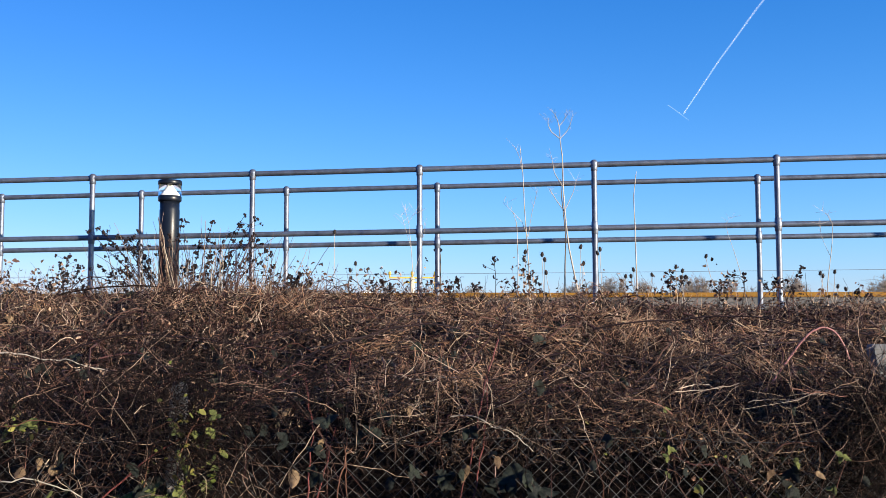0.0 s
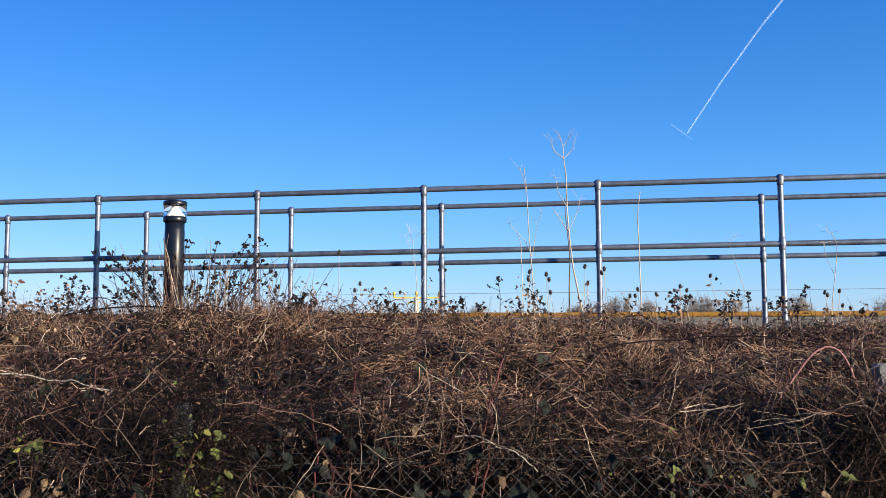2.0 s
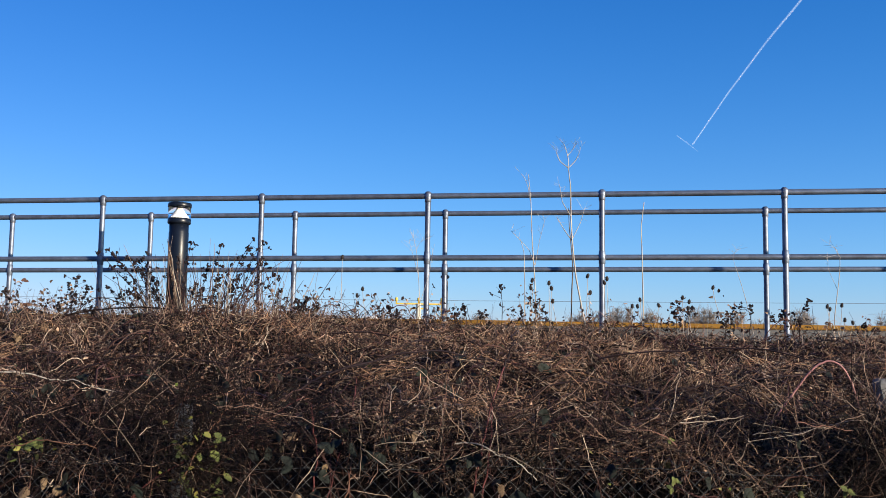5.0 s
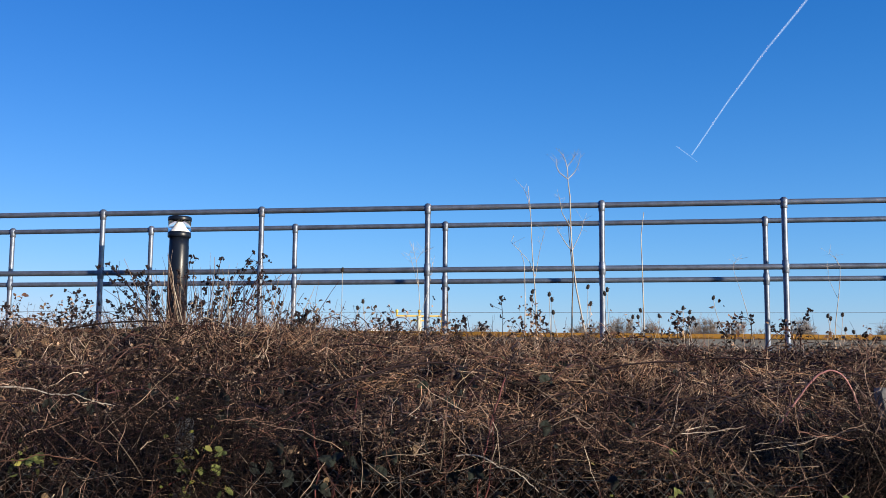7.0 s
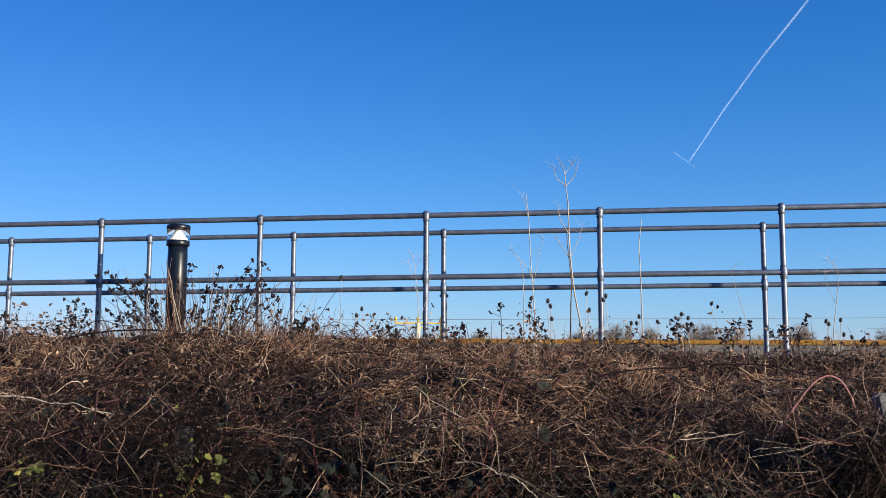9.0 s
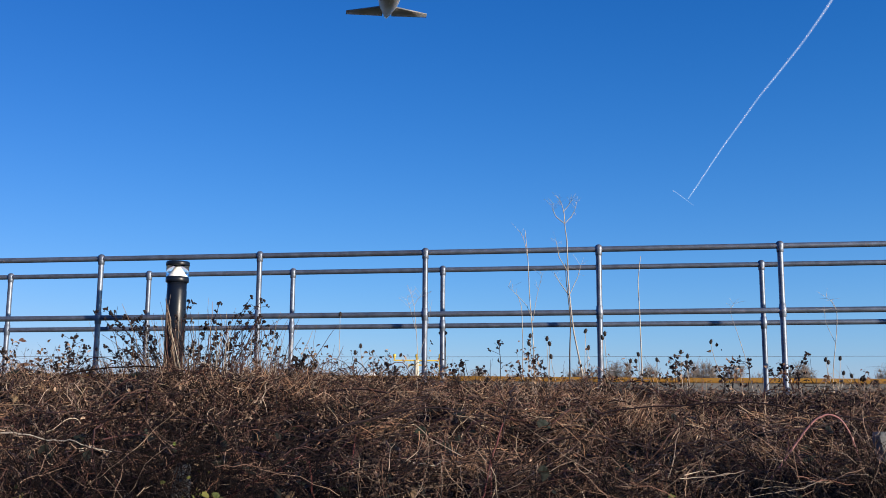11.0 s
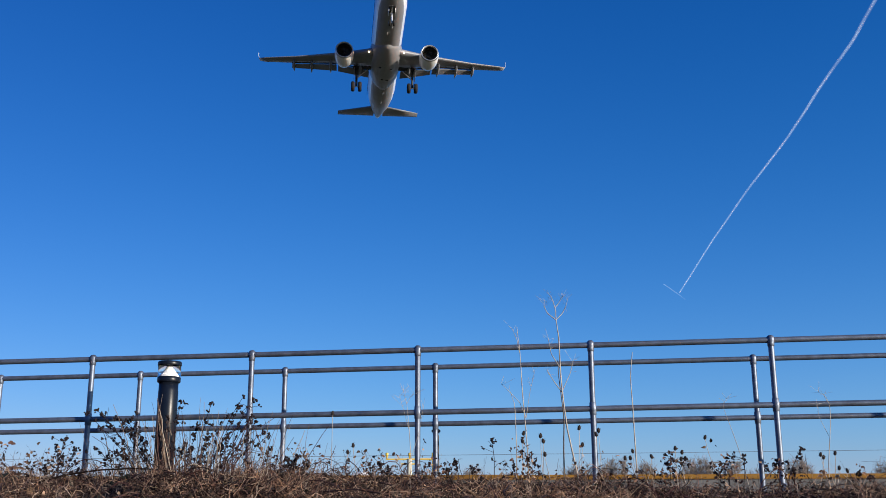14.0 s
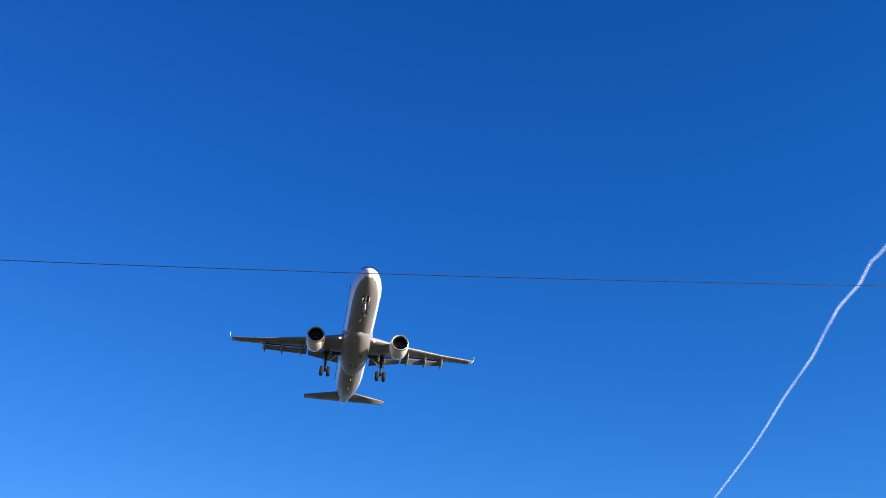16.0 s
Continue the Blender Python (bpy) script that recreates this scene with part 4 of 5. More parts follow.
# ---- teasels ----
def teasel(x, y, z, seed, size=1.0):
    g = np.random.default_rng(seed)
    base = 1.7
    ob = thing("teasel", "dead teasel with spiny brown head on thin stalk", "teasel", "teasels on the bank", m=pose(x, y, base))
    h = z - base
    bx, by = g.normal() * 0.05, g.normal() * 0.04
    s = np.linspace(0, 1, 8)
    st = np.stack([bx * (1 - s) ** 1.5, by * (1 - s), h * s], -1)
    link("stalk", tubes("stalk", st[None], (np.linspace(0.0026, 0.0019, 8))[None], 5, seed), STALK, ob)
    k = size * 0.0125
    part("head", lathe([(0.002, -1.4 * k), (0.7 * k, -1.1 * k), (k, -0.3 * k), (0.95 * k, 0.5 * k), (0.65 * k, 1.3 * k), (0.15 * k, 1.75 * k)], 9, Matrix.Translation((0, 0, h)) @ Matrix.Rotation(g.normal() * 0.15, 4, "Y")), TEASEL, ob, "spiny brown seed head", True)
    a = g.uniform(0, 6.3, 14)
    w = g.uniform(-1.2, 1.5, 14) * k
    o = np.stack([np.cos(a) * k * 0.9, np.sin(a) * k * 0.9, h + w], -1)
    e = o + np.stack([np.cos(a), np.sin(a), g.uniform(0.1, 0.8, 14)], -1) * k * 0.6
    link("bracts", tubes("bracts", np.stack([o, (o + e) / 2, e], 1), np.full((14, 3), 0.0007), 3, seed), TEASEL, ob)["kind"] = "stuff"


for i, (x, z) in enumerate([(1.07, 2.24), (1.09, 2.11), (1.2, 2.19), (1.22, 2.22), (0.77, 2.18), (0.79, 2.14), (0.8, 2.04), (0.64, 2.2), (0.63, 2.14)]):
    teasel(x, 8.0, z, 400 + i, 1.05)
for i, (x, z) in enumerate([(1.99, 2.15), (1.38, 2.0), (1.44, 2.05), (1.42, 2.0), (1.58, 2.01), (1.76, 2.07), (1.81, 2.04), (1.8, 1.99), (2.85, 2.02), (2.87, 2.0), (2.96, 2.03), (2.98, 1.92), (3.04, 1.9), (-0.66, 2.1), (-0.7, 2.05), (-0.82, 2.34)]):
    teasel(x, 7.8, z, 430 + i, 0.95)



# ---- tall dead stalks ----
def tall_stalk(name, pts, forks, y, r, label, material=STALK):
    """pts: (x, z) from the foot up; forks: branches as point rows that start on the stalk."""
    x0, z0 = pts[0]
    ob = thing(name, label, "dead stalk", "tall dead stalks on the bank", m=pose(x0, y, z0))

    def smooth(row, n=14):
        row = np.array(row, float)
        s = np.linspace(0, len(row) - 1, n)
        xs = np.interp(s, range(len(row)), row[:, 0]) - x0
        zs = np.interp(s, range(len(row)), row[:, 1]) - z0
        return np.stack([xs, 0.01 * np.sin(s * 2.2), zs], -1)

    g = np.random.default_rng(int(x0 * 100) + 50)
    link("stem", tubes("stem", smooth(pts)[None], (r * np.linspace(1, 0.45, 14))[None], 6, 1), material, ob)
    for fk in forks:
        q = smooth(fk)
        link("branch", tubes("branch", q[None], (r * np.linspace(0.5, 0.25, 14))[None], 4, 2), STALK, ob)
        tw = []
        for i in (8, 10, 12, 13):
            for _ in range(2):
                d = g.normal(size=3) * (0.7, 0.6, 0.4) + (0, 0, 0.7)
                tw.append(q[i] + np.linspace(0, g.uniform(0.03, 0.07), 4)[:, None] * d)
        link("dry_tip", tubes("dry_tip", tw, np.full((len(tw), 4), 0.0008), 3, 3), STALK, ob)["kind"] = "stuff"


tall_stalk("tall_stalk", [(1.058, 1.680), (1.005, 1.960), (0.945, 2.260), (0.918, 2.589), (0.913, 2.914), (0.902, 2.979), (0.896, 3.053)],
           [[(0.896, 3.053), (0.829, 3.109), (0.803, 3.164), (0.810, 3.211)], [(0.896, 3.053), (0.895, 3.127), (0.875, 3.201), (0.848, 3.257)], [(0.896, 3.053), (0.949, 3.109), (0.972, 3.155), (0.991, 3.220)],
            [(0.887, 3.146), (0.924, 3.192), (0.958, 3.248)], [(0.914, 2.682), (0.850, 2.793), (0.828, 2.914)], [(0.923, 2.496), (0.858, 2.589), (0.813, 2.663)], [(0.923, 2.496), (0.991, 2.636), (1.017, 2.738)]], 7.8, 0.0074, "tall pale hogweed skeleton with forked dry top")
tall_stalk("tall_stalk", [(0.925, 1.7), (0.93, 2.1), (0.938, 2.3), (0.91, 2.6), (0.905, 2.75)], [], 7.85, 0.006, "thin dark brown dead stalk", TIMBER)
tall_stalk("tall_stalk", [(0.66, 1.7), (0.65, 2.1), (0.62, 2.5), (0.61, 2.8), (0.59, 3.0)],
           [[(0.605, 2.8), (0.59, 2.9), (0.555, 2.98)], [(0.645, 2.3), (0.6, 2.42), (0.5, 2.52), (0.46, 2.56)], [(0.645, 2.3), (0.68, 2.5), (0.72, 2.66)]], 7.8, 0.005, "thin pale dead stalk with dry forks")
tall_stalk("tall_stalk", [(0.56, 1.7), (0.57, 2.1), (0.56, 2.4), (0.53, 2.5)], [], 7.8, 0.004, "thin pale dead stalk")
tall_stalk("tall_stalk", [(1.47, 1.7), (1.465, 2.0), (1.455, 2.35), (1.45, 2.6), (1.475, 2.8)], [], 7.8, 0.0058, "single pale bare stalk")
tall_stalk("tall_stalk", [(-0.24, 1.7), (-0.22, 1.95), (-0.235, 2.2), (-0.255, 2.4)],
           [[(-0.235, 2.2), (-0.28, 2.36), (-0.31, 2.46)], [(-0.255, 2.4), (-0.23, 2.45), (-0.2, 2.47)], [(-0.255, 2.4), (-0.27, 2.45), (-0.28, 2.49)], [(-0.22, 2.0), (-0.16, 2.2), (-0.13, 2.38)]], 7.7, 0.0036, "thin umbel skeleton with dry rays")
tall_stalk("tall_stalk", [(2.86, 1.7), (2.87, 1.95), (2.9, 2.2), (2.92, 2.38), (2.88, 2.46)], [[(2.89, 2.15), (2.83, 2.3), (2.82, 2.4)], [(2.92, 2.38), (2.9, 2.44), (2.84, 2.48)]], 7.7, 0.0036, "thin curled dead stalk")
tall_stalk("tall_stalk", [(2.28, 1.7), (2.24, 1.95), (2.18, 2.15), (2.13, 2.32)], [[(2.13, 2.32), (2.12, 2.38), (2.14, 2.43)]], 7.7, 0.003, "thin leaning dead stalk")


# ---- things beyond the path ----
stake = thing("timber_stake", "short weathered timber stake with dark cap", "stake", m=pose(-0.05, 10.6, 1.7))
part("stake_shaft", loft([[Vector((a * w, b * w, z)) for a, b in ((-1, -1), (1, -1), (1, 1), (-1, 1))] for w, z in ((0.03, 0), (0.03, 0.66), (0.022, 0.7))]), TIMBER, stake)
part("cap", boxed(-0.045, 0.045, -0.045, 0.045, 0.7, 0.74, bevel=0.01), BLACK_PAINT, stake, "dark cap")

gantry = thing("approach_light_frame", "yellow crossbar with three approach lamps on cream mast", "approach light", m=pose(-1.8, 60, 1.55))
part("mast", rod((0, 0, 0), (0, 0, 3.1), 0.17, 10, 0.14), CREAM_PAINT, gantry, "cream painted mast", True)
part("crossbar", boxed(-1.35, 1.45, -0.04, 0.04, 3.05, 3.13, bevel=0.02), YELLOW_STEEL, gantry, "yellow crossbar")
part("lower_bar", boxed(-0.5, 0.5, -0.05, 0.05, 2.78, 2.86, bevel=0.02), YELLOW_STEEL, gantry)
for x in (-1.3, 0.0, 1.35):
    part("lamp", lathe([(0.04, 3.13), (0.04, 3.22), (0.08, 3.27), (0.085, 3.42), (0.04, 3.46)], 12, Matrix.Translation((x, 0, 0))), YELLOW_STEEL, gantry, "yellow lamp housing", True)
part("brace", rod((1.35, 0, 0), (1.35, 0, 3.1), 0.06, 8), YELLOW_STEEL, gantry, "", True)

tank = thing("white_cabin", "small rounded white equipment cabin far beyond the bank", "cabin", m=pose(-4.35, 58, 1.55))
part("shell", loft([[Vector((0.62 * w * math.cos(a), 0.62 * w * math.sin(a), z)) for a in np.linspace(0, 2 * math.pi, 17)[:-1]] for w, z in ((1, 0), (1, 1.75), (0.92, 2.0), (0.7, 2.2), (0.35, 2.28))]), WHITE_PLASTIC, tank, "", True)

street = thing("street_lamp", "distant street lamp with two flat arms", "street lamp", m=pose(21.7, 80, 1.4))
part("pole", rod((0, 0, 0), (0, 0, 3.9), 0.07, 8, 0.05), GALV, street, "", True)
for sgn in (-1, 1):
    part("lamp_head", boxed(min(sgn * 0.35, sgn * 1.25), max(sgn * 0.35, sgn * 1.25), -0.15, 0.15, 3.86, 3.98, bevel=0.04), CONCRETE, street, "flat pale lamp head")
    part("arm", rod((0, 0, 3.85), (sgn * 0.4, 0, 3.92), 0.03, 8), GALV, street, "", True)


def span(name, a, b, sag, r, label, material=CABLE):
    s = np.linspace(0, 1, 60)
    p = np.outer(1 - s, a) + np.outer(s, b)
    p[:, 2] -= sag * 4 * s * (1 - s)
    ob = link(name, tubes(name, p[None], np.full((1, 60), r), 6, 20), material)
    return tagged(ob, label, "cable")


span("overhead_cable", (-20, 12, 8.05), (20, 12, 9.47), 0.48, 0.0055, "thin black overhead cable across the sky")
span("distant_cable", (-40, 40, 3.6), (40, 40, 4.15), 0.1, 0.007, "thin distant cable above the field", GALV_WIRE)


def far_bush(x, y, w, h, seed):
    g = np.random.default_rng(seed)
    ob = thing("bare_tree", "distant leafless hedge tree with fine twigs", "tree", "far hedge trees", m=pose(x, y, 1.4))
    n = 26
    a = g.uniform(0, 6.3, n)
    end = np.stack([np.cos(a) * w * g.uniform(0.2, 1, n), np.sin(a) * w * 0.5, h * g.uniform(0.55, 0.95, n)], -1)
    s = np.linspace(0, 1, 8)[None, :, None]
    limbs = end[:, None] * np.concatenate([s, s, s ** 0.8], -1) + np.cumsum(g.normal(size=(n, 8, 3)) * 0.05, 1)
    link("trunk", tubes("trunk", np.array([[(0, 0, 0), (0.05, 0, h * 0.15), (0, 0, h * 0.35)]]), np.array([[0.16, 0.13, 0.09]]), 6, seed), FARWOOD, ob)
    link("limbs", tubes("limbs", limbs, np.linspace(0.06, 0.02, 8)[None].repeat(n, 0), 4, seed), FARWOOD, ob)
    k = 2600
    o = limbs[g.integers(0, n, k), g.integers(3, 8, k)]
    d = g.normal(size=(k, 3)) * (0.5, 0.5, 0.4) + (0, 0, 0.6)
    tw = o[:, None] + np.linspace(0, 1, 5)[None, :, None] * d[:, None] * g.uniform(0.4, 1.2, (k, 1, 1)) + np.cumsum(g.normal(size=(k, 5, 3)) * 0.03, 1)
    link("crown", tubes("crown", tw, np.linspace(0.024, 0.013, 5)[None].repeat(k, 0), 3, seed), FARWOOD, ob, "haze of bare twigs")


for i, (x, w, h) in enumerate(((22.5, 1.8, 7.0), (25.5, 2.0, 7.1), (28.5, 1.6, 6.3), (35.5, 2.0, 7.0), (38.5, 2.2, 7.1), (41.0, 1.6, 6.6), (50.5, 2.0, 7.0), (53.0, 1.4, 6.5), (62.5, 1.8, 6.6), (65.5, 2.2, 7.2), (69.0, 2.5, 7.3), (18.5, 1.5, 6.0), (4.0, 2.0, 5.9), (46, 1.2, 5.9))):
    far_bush(x, 150 + 3 * math.sin(i * 2.1), w, h + 0.5, 100 + i)


# ---- vapour trails ----
def trail(name, rows, widths, y, dens, label):
    rows = np.array(rows, float)
    s = np.linspace(0, len(rows) - 1, 80)
    x, z, w = (np.interp(s, range(len(rows)), q) for q in (rows[:, 0], rows[:, 1], widths))
    x = x + 0.9 * np.sin(s * 5.3 + 1) * (w / 14) + 1.2 * np.sin(s * 2.3)
    d = np.stack([np.gradient(x), np.gradient(z)], -1)
    d /= np.linalg.norm(d, axis=1, keepdims=True)
    v = np.stack([np.stack([x - d[:, 1] * w / 2, np.full(80, y), z + d[:, 0] * w / 2], -1), np.stack([x + d[:, 1] * w / 2, np.full(80, y), z - d[:, 0] * w / 2], -1)], 1)
    i = np.arange(79)[:, None] * 2
    me = raw(name, v, (i + np.array([[0, 1, 3, 2]])))
    uv = me.uv_layers.new(name="UVMap")
    co = np.zeros((79, 4, 2))
    a = np.interp(np.linspace(0, 1, 80), (0, 1), dens)
    co[:, (0, 1), 0], co[:, (2, 3), 0] = a[:-1, None], a[1:, None]
    co[:, (1, 2), 1] = 1.0
    uv.data.foreach_set("uv", co.ravel())
    return tagged(link(name, me, VAPOUR), label, "vapour trail")


trail("vapour_trail", [(712, 637), (823, 801), (945, 962), (1078, 1128), (1180, 1275), (1319, 1460), (1426, 1640), (1514, 1733), (1579, 1834), (1640, 1897), (1760, 2060)], [5, 6.5, 8, 9, 11, 13, 15, 16, 17, 19, 21], 3000, (0.62, 0.54), "long thin white vapour trail across blue sky")
trail("vapour_trail", [(664, 662), (696, 638), (728, 615)], [3, 4.5, 2.5], 2990, (0.55, 0.22), "short faint white vapour trail")


# ---- airliner on its landing approach; local x: its left, y: aft, z: up ----
plane = thing("airliner", "white twin-engine airliner in flight with landing gear lowered", "airplane", m=pose(-5.25, 108.0, 62.52, -1.59, -0.15, 6.03))


def hull(rows, n=48, flat=1.0):
    return loft([[Vector((r * math.cos(a), y, zc + r * flat * math.sin(a))) for a in (2 * math.pi * i / n for i in range(n))] for y, r, zc in rows])


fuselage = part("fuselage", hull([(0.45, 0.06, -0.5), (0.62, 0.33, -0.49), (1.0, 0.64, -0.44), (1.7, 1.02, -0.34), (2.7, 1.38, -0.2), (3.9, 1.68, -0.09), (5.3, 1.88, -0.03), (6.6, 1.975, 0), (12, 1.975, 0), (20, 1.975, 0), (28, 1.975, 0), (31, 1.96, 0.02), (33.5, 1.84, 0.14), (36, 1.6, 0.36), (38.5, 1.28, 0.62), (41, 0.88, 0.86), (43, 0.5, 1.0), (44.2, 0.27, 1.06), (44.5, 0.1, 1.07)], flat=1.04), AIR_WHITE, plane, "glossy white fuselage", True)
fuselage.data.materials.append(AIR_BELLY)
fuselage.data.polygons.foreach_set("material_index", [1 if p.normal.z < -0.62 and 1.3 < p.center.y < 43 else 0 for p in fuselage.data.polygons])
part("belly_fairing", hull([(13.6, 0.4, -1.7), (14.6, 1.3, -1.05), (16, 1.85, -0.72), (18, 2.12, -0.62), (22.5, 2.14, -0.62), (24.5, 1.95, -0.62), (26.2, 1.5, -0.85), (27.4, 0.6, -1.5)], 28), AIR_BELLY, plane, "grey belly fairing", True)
part("windscreen", loft([[Vector((x, y, z)) for x, y, z in ((-1.05, 2.25, 0.68), (-0.62, 1.42, 0.42), (0, 1.22, 0.36), (0.62, 1.42, 0.42), (1.05, 2.25, 0.68))], [Vector((x, y, z)) for x, y, z in ((-0.95, 2.75, 1.12), (-0.52, 2.0, 0.98), (0, 1.85, 0.94), (0.52, 2.0, 0.98), (0.95, 2.75, 1.12))]], cap=False), PANE, plane, "dark cockpit windows")
for sgn in (-1, 1):
    for k in range(46):
        y = 6.2 + k * 0.62
        if 17.5 < y < 19.0:
            continue
        part("cabin_window", boxed(*sorted((sgn * 1.935, sgn * 1.985)), y, y + 0.24, 0.32, 0.66), PANE, plane)

FOIL = [(0, 0), (0.03, 0.055), (0.12, 0.085), (0.35, 0.1), (0.65, 0.065), (1.0, 0.006), (1.0, -0.006), (0.65, -0.035), (0.35, -0.055), (0.12, -0.045), (0.03, -0.03)]


def blade(rows, sgn, trim=1.0):
    """rows: span, leading edge, chord, height, thickness factor."""
    return loft([[Vector((sgn * x, le + min(c, trim) * ch, z + h * ch * tk)) for c, h in FOIL] for x, le, ch, z, tk in rows])


for sgn in (-1, 1):
    wing = part("wing", blade([(1.2, 16.3, 6.0, -1.4, 1.2), (1.95, 16.7, 5.5, -1.33, 1.2), (4.2, 17.85, 4.0, -1.13, 1.15), (6.4, 18.95, 2.9, -0.9, 1.1), (12, 21.75, 1.95, -0.2, 1.0), (16.2, 23.85, 1.3, 0.5, 1.0), (16.9, 24.3, 1.0, 0.64, 1.0)], sgn), AIR_GREY, plane, "swept grey wing", True)
    part("winglet", loft([[Vector((sgn * (x + t * 0.06), y, z)) for y, t in ((le, 0), (le + ch * 0.3, 1), (le + ch, 0), (le + ch * 0.3, -1))] for x, le, ch, z in ((16.85, 24.3, 1.0, 0.64), (17.1, 24.55, 0.9, 0.8), (17.25, 24.9, 0.75, 1.2), (17.35, 25.4, 0.45, 2.0))]), AIR_WHITE, wing, "upturned white wing tip")
    # lowered flaps behind a solid dark strip for slot shade, and drooped leading edge
    for a, b, ya, yb, ca, cb, za, zb in ((2.15, 6.3, 22.05, 21.6, 1.35, 1.25, -1.72, -1.25), (6.5, 12.6, 21.6, 23.75, 1.2, 0.8, -1.22, -0.3)):
        part("flap", loft([[Vector((sgn * x, y + c * ch, z + (h - 0.32 * c) * ch)) for c, h in ((0, 0), (0.15, 0.09), (0.5, 0.08), (1, 0.005), (0.5, -0.02), (0.15, -0.05))] for x, y, ch, z in ((a, ya, ca, za), (b, yb, cb, zb))]), AIR_GREY, wing, "lowered grey flap")
        part("flap_slot_shade", loft([[Vector((sgn * x, y + q, z + 0.1 + w)) for q, w in ((-0.22, 0.03), (0.04, 0.03), (0.04, -0.03), (-0.22, -0.03))] for x, y, z in ((a, ya, za), (b, yb, zb))]), AIR_DARK, wing, "dark strip for the shade in the flap slot")
    part("aileron", loft([[Vector((sgn * x, y + q, z + w)) for q, w in ((0, 0.02), (0.42, 0.0), (0.42, -0.03), (0, -0.05))] for x, y, z in ((12.8, 23.2, 0.08), (16.1, 24.35, 0.68))]), AIR_GREY, wing)
    for x, y, z, ln in ((3.3, 20.6, -1.42, 2.6), (7.3, 20.3, -1.0, 3.1), (9.9, 21.6, -0.62, 2.8), (12.3, 22.5, -0.25, 2.3)):
        part("flap_track_fairing", loft([[Vector((sgn * x + r * math.cos(a), y + ln * s, z - 0.18 - 0.34 * s + 1.5 * r * math.sin(a))) for a in (i * math.pi / 5 for i in range(10))] for s, r in ((0, 0.03), (0.2, 0.17), (0.5, 0.23), (0.8, 0.15), (1.1, 0.02))]), AIR_GREY, wing, "pointed flap track fairing", True)
    # engine: cowling with a hollow intake
    ey, ex, ez = 14.9, 5.55, -2.3
    em = Matrix.Translation((sgn * ex, ey, ez)) @ Matrix.Rotation(-math.pi / 2, 4, "X")
    engine = part("engine", lathe([(1.0, 0.5), (0.99, 0.35), (1.0, 0.08), (1.07, 0.0), (1.14, 0.1), (1.22, 0.5), (1.26, 1.2), (1.24, 2.1), (1.1, 3.0), (0.93, 3.55), (0.88, 3.5), (0.8, 2.9)], 36, em, False), AIR_WHITE, plane, "white engine cowling with dark intake", True)
    part("intake_lip", lathe([(0.985, 0.3), (1.005, 0.06), (1.07, -0.012), (1.15, 0.09), (1.19, 0.26)], 36, em, False), ALLOY, engine, "bare metal intake lip", True)
    # intake shade is put into the near-black colour of duct and fan
    part("intake_duct", lathe([(0.975, 0.32), (0.97, 0.8), (0.97, 1.4)], 36, em, False), AIR_DARK, engine, "dark intake duct", True)
    part("fan", lathe([(0.98, 1.3), (0.35, 1.28), (0.3, 1.25), (0.2, 1.05), (0.04, 0.9)], 30, em, False), AIR_DARK, engine, "dark fan")
    for i in range(18):
        a = i * math.pi / 9
        m = em @ Matrix.Rotation(a, 4, "Z")
        part("fan_blade", loft([[m @ Vector(p) for p in ((r, -0.09 * r, 1.14), (r, 0.09 * r, 1.24), (r, 0.09 * r, 1.26), (r, -0.09 * r, 1.16))] for r in (0.3, 0.95)]), AIR_DARK, engine)
    part("exhaust", lathe([(0.85, 3.0), (0.66, 3.6), (0.52, 4.2), (0.46, 4.2), (0.2, 4.5), (0.03, 4.9)], 24, em, False), ALLOY, engine, "bare metal exhaust", True)
    part("pylon", loft([[Vector((sgn * ex + x, y, z)) for x, z in ((-0.2, z1), (0.2, z1), (0.16, z0), (-0.16, z0))] for y, z0, z1 in ((15.6, -1.15, -1.1), (17.5, -1.15, -0.85), (19.2, -1.3, -0.75), (20.6, -1.1, -0.9))]), AIR_WHITE, engine)
    # main gear
    gx, gy, gz = sgn * 3.8, 22.0, -4.2
    gear = part("main_gear", rod((gx, gy, gz + 0.1), (gx, gy - 0.1, -1.1), 0.16, 14), AIR_DARK, plane, "extended main landing gear", True)
    part("axle", rod((gx - 0.6, gy, gz), (gx + 0.6, gy, gz), 0.09, 10), ALLOY, gear, "", True)
    part("brace", rod((gx - sgn * 0.1, gy, -2.9), (gx - sgn * 1.5, gy, -1.6), 0.08, 10), ALLOY, gear, "", True)
    part("torque_link", boxed(gx - 0.12, gx + 0.12, gy + 0.15, gy + 0.4, -3.7, -3.0, bevel=0.04), ALLOY, gear)
    part("gear_door", boxed(gx + sgn * 0.3, gx + sgn * 0.36, gy - 0.7, gy + 0.5, -3.0, -1.2, bevel=0.02), AIR_GREY, gear, "grey gear door")
    # no recess is cut: a flat dark slab stands for the bay's shade
    part("wheel_bay_shade", boxed(*sorted((sgn * 1.7, sgn * 4.3)), 21.2, 22.05, -1.62, -1.5), AIR_DARK, plane, "dark slab for the shade of the open wheel bay")
    for q in (-0.47, 0.47):
        wm = Matrix.Translation((gx + q, gy, gz)) @ Matrix.Rotation(math.pi / 2, 4, "Y")
        wheel = part("wheel", lathe([(0.3, -0.2), (0.56, -0.24), (0.67, -0.16), (0.7, 0), (0.67, 0.16), (0.56, 0.24), (0.3, 0.2)], 22, wm), TYRE, gear, "black tyre", True)
        part("rim", lathe([(0.28, -0.18), (0.2, -0.12), (0.2, 0.12), (0.28, 0.18)], 16, wm), ALLOY, wheel, "metal rim", True)
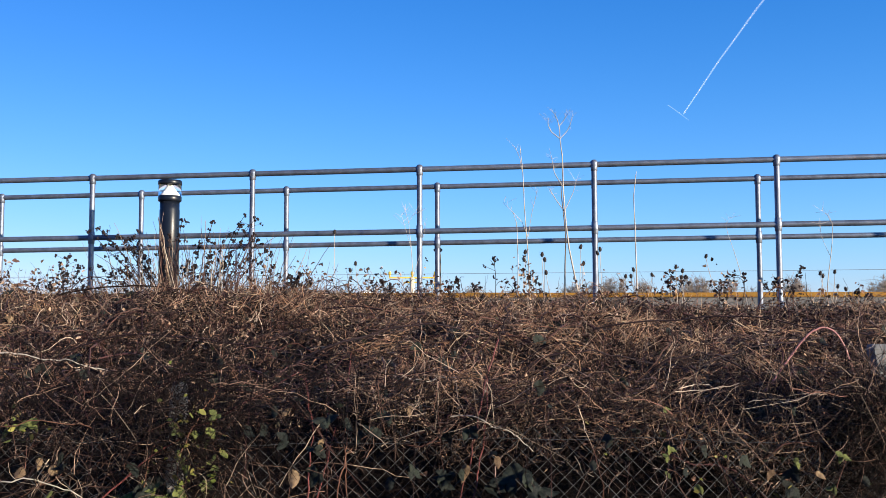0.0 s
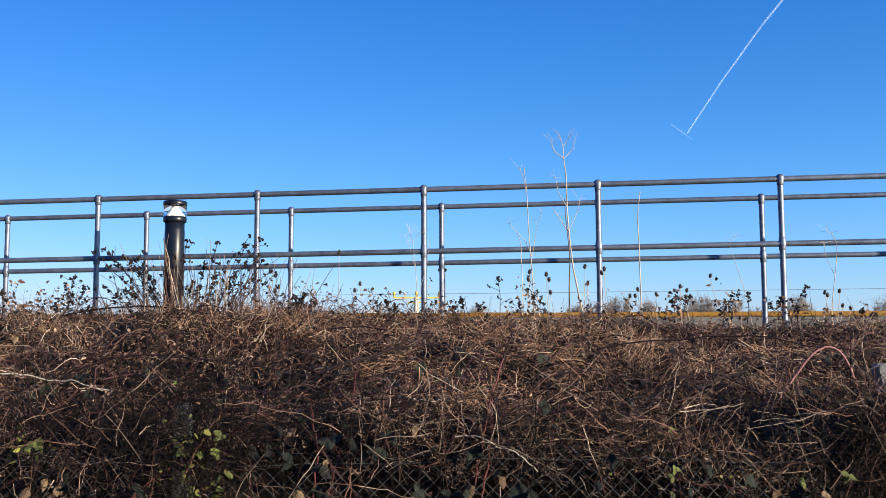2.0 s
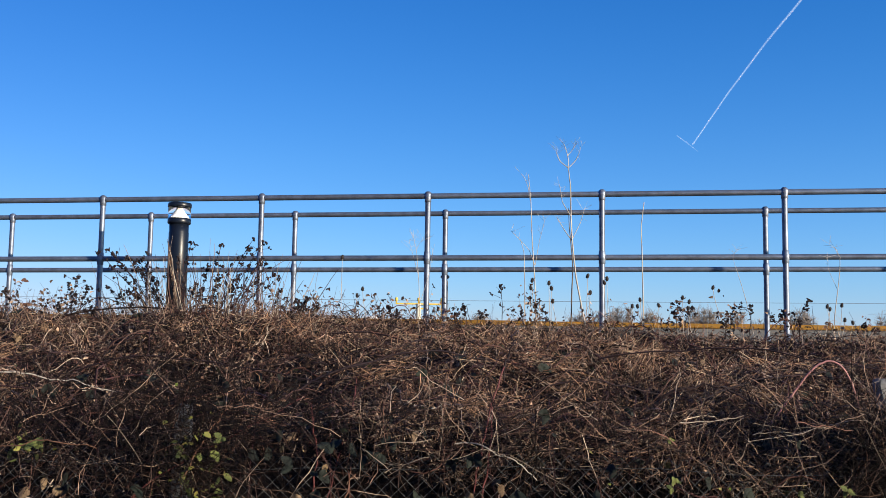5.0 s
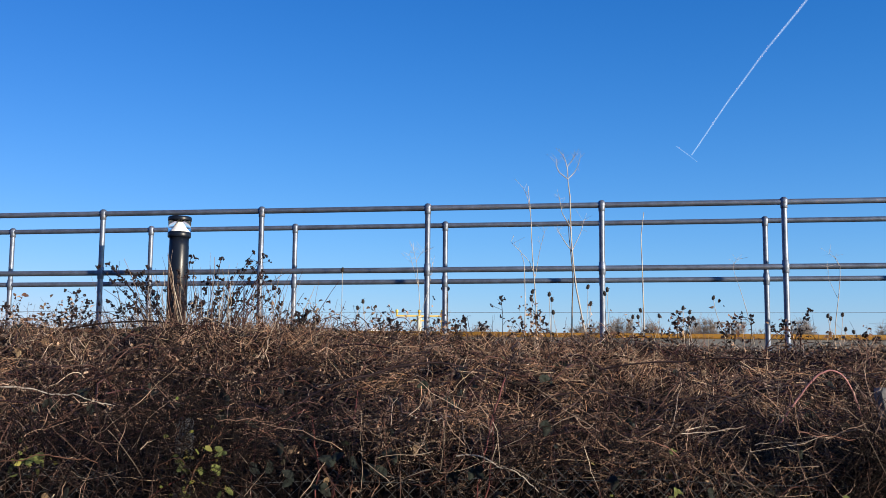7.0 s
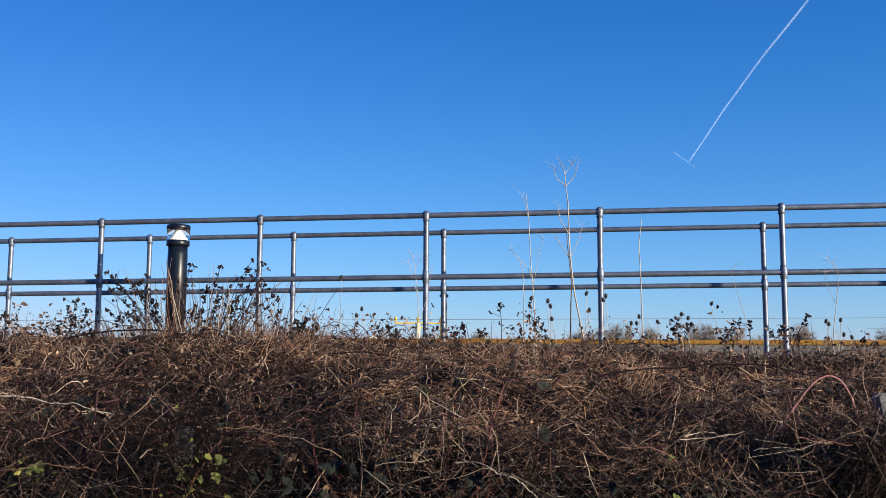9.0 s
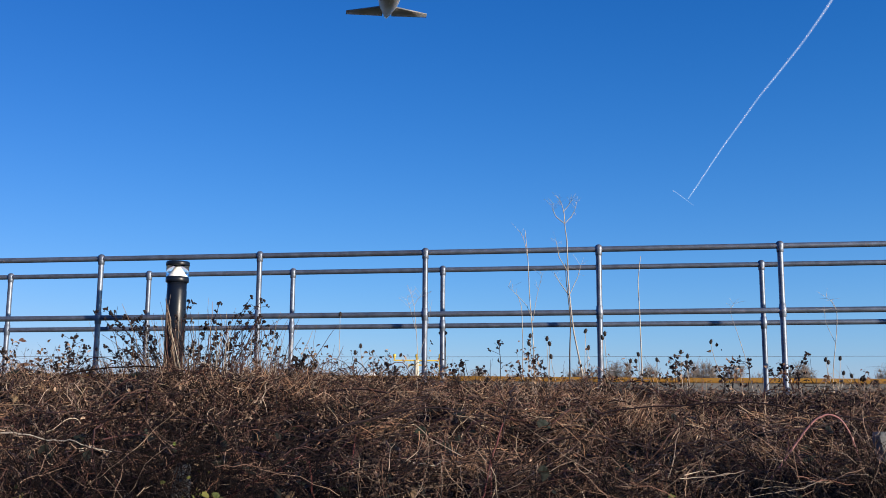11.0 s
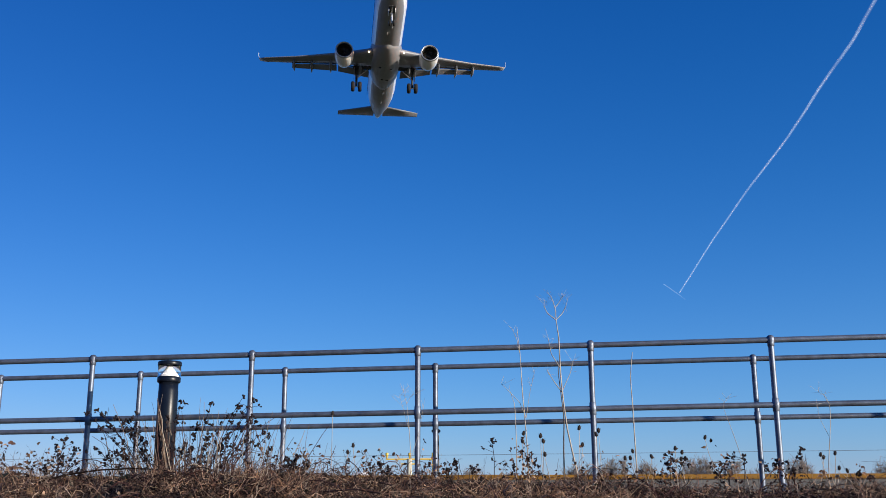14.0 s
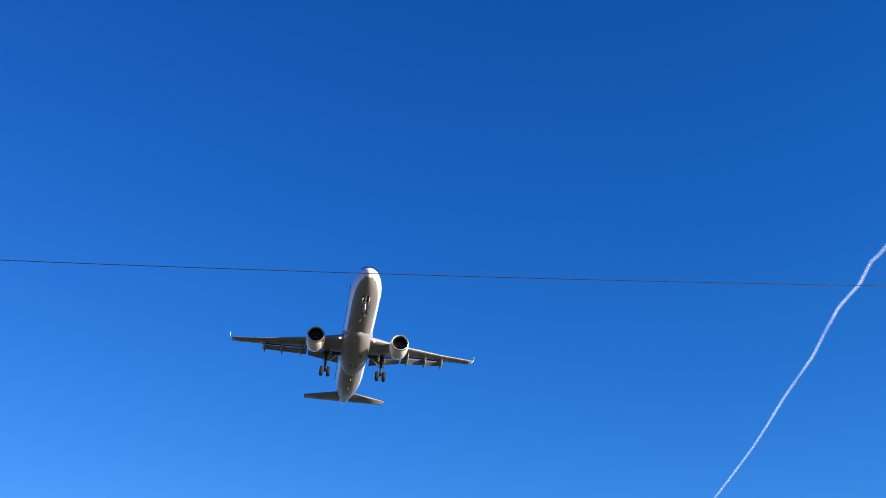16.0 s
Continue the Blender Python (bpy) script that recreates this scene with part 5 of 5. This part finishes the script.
    # tail
    part("tailplane", blade([(0.7, 38.9, 3.6, 0.5, 0.9), (6.2, 42.2, 1.4, 1.0, 0.85)], sgn), AIR_GREY, plane, "grey horizontal tailplane", True)
    part("landing_lamp", lathe([(0.02, -0.05), (0.1, 0.0), (0.1, 0.04)], 14, Matrix.Translation((sgn * 2.3, 16.85, -1.55)) @ Matrix.Rotation(math.pi / 2 + 0.3, 4, "X")), LAND_LIGHT, plane, "lit landing lamp")
part("fin", loft([[Vector((x * ch * 0.09, le + c * ch, z)) for c, x in ((0, 0), (0.15, 0.8), (0.4, 1), (1, 0.05), (1, -0.05), (0.4, -1), (0.15, -0.8))] for z, le, ch in ((1.6, 35.2, 6.4), (3.0, 37.0, 5.3), (7.6, 41.2, 2.4))]), AIR_WHITE, plane, "white tail fin", True)
nose_gear = part("nose_gear", rod((0, 5.1, -3.55), (0, 5.0, -1.7), 0.1, 12), ALLOY, plane, "extended nose gear", True)
part("drag_strut", rod((0, 5.05, -2.6), (0, 3.9, -1.85), 0.06, 8), ALLOY, nose_gear, "", True)
part("taxi_lamp", lathe([(0.02, -0.05), (0.15, 0.0), (0.15, 0.05)], 12, Matrix.Translation((0, 4.85, -2.45)) @ Matrix.Rotation(math.pi / 2, 4, "X")), ALLOY, nose_gear)
for sgn in (-1, 1):
    part("bay_door", boxed(*sorted((sgn * 0.36, sgn * 0.41)), 4.3, 5.5, -2.45, -1.85, bevel=0.02), AIR_WHITE, nose_gear, "white bay door")
    wm = Matrix.Translation((sgn * 0.25, 5.1, -3.55)) @ Matrix.Rotation(math.pi / 2, 4, "Y")
    wheel = part("wheel", lathe([(0.18, -0.1), (0.33, -0.12), (0.38, -0.06), (0.38, 0.06), (0.33, 0.12), (0.18, 0.1)], 18, wm), TYRE, nose_gear, "black tyre", True)
    part("rim", lathe([(0.17, -0.11), (0.12, -0.06), (0.12, 0.06), (0.17, 0.11)], 12, wm), ALLOY, wheel, "metal rim", True)
# flat dark slab instead of a recess, dark as the shaded bay
part("nose_bay_shade", boxed(-0.4, 0.4, 3.9, 5.6, -1.98, -1.9), AIR_DARK, plane, "dark slab for the shade of the open nose wheel bay")
for y, x, w in ((8.6, 0.25, 0.12), (10.2, -0.2, 0.1), (28.3, 0.1, 0.16), (31.5, 0, 0.1)):
    part("blade_antenna", loft([[Vector((x + q * 0.03, y + c, z)) for c, q in ((0, 0), (w, 1), (3 * w, 0), (w, -1))] for z in (-2.0, -2.35)]), AIR_WHITE, plane)
for x, y in ((-0.75, 19.0), (0.75, 19.4), (-0.3, 22.6), (0.35, 22.8)):
    part("access_panel", boxed(x - 0.16, x + 0.16, y - 0.09, y + 0.09, -2.775, -2.7), AIR_DARK, plane, "small dark access panel")
# marks under the left wing, kept as plain bars
for k, w in enumerate((0.36, 0.36, 0.2, 0.36, 0.36, 0.36)):
    x = 11.0 + k * 0.52
    y, z = 22.1 + (x - 11) * 0.42, -0.28 + (x - 11) * 0.155
    part("registration_bar", loft([[Vector((x + a, y + b + a * 0.42, z + a * 0.155 + h)) for a, b in ((0, 0), (w, 0), (w, 0.75), (0, 0.75))] for h in (-0.05, -0.02)]), AIR_DARK, plane, "dark painted mark")
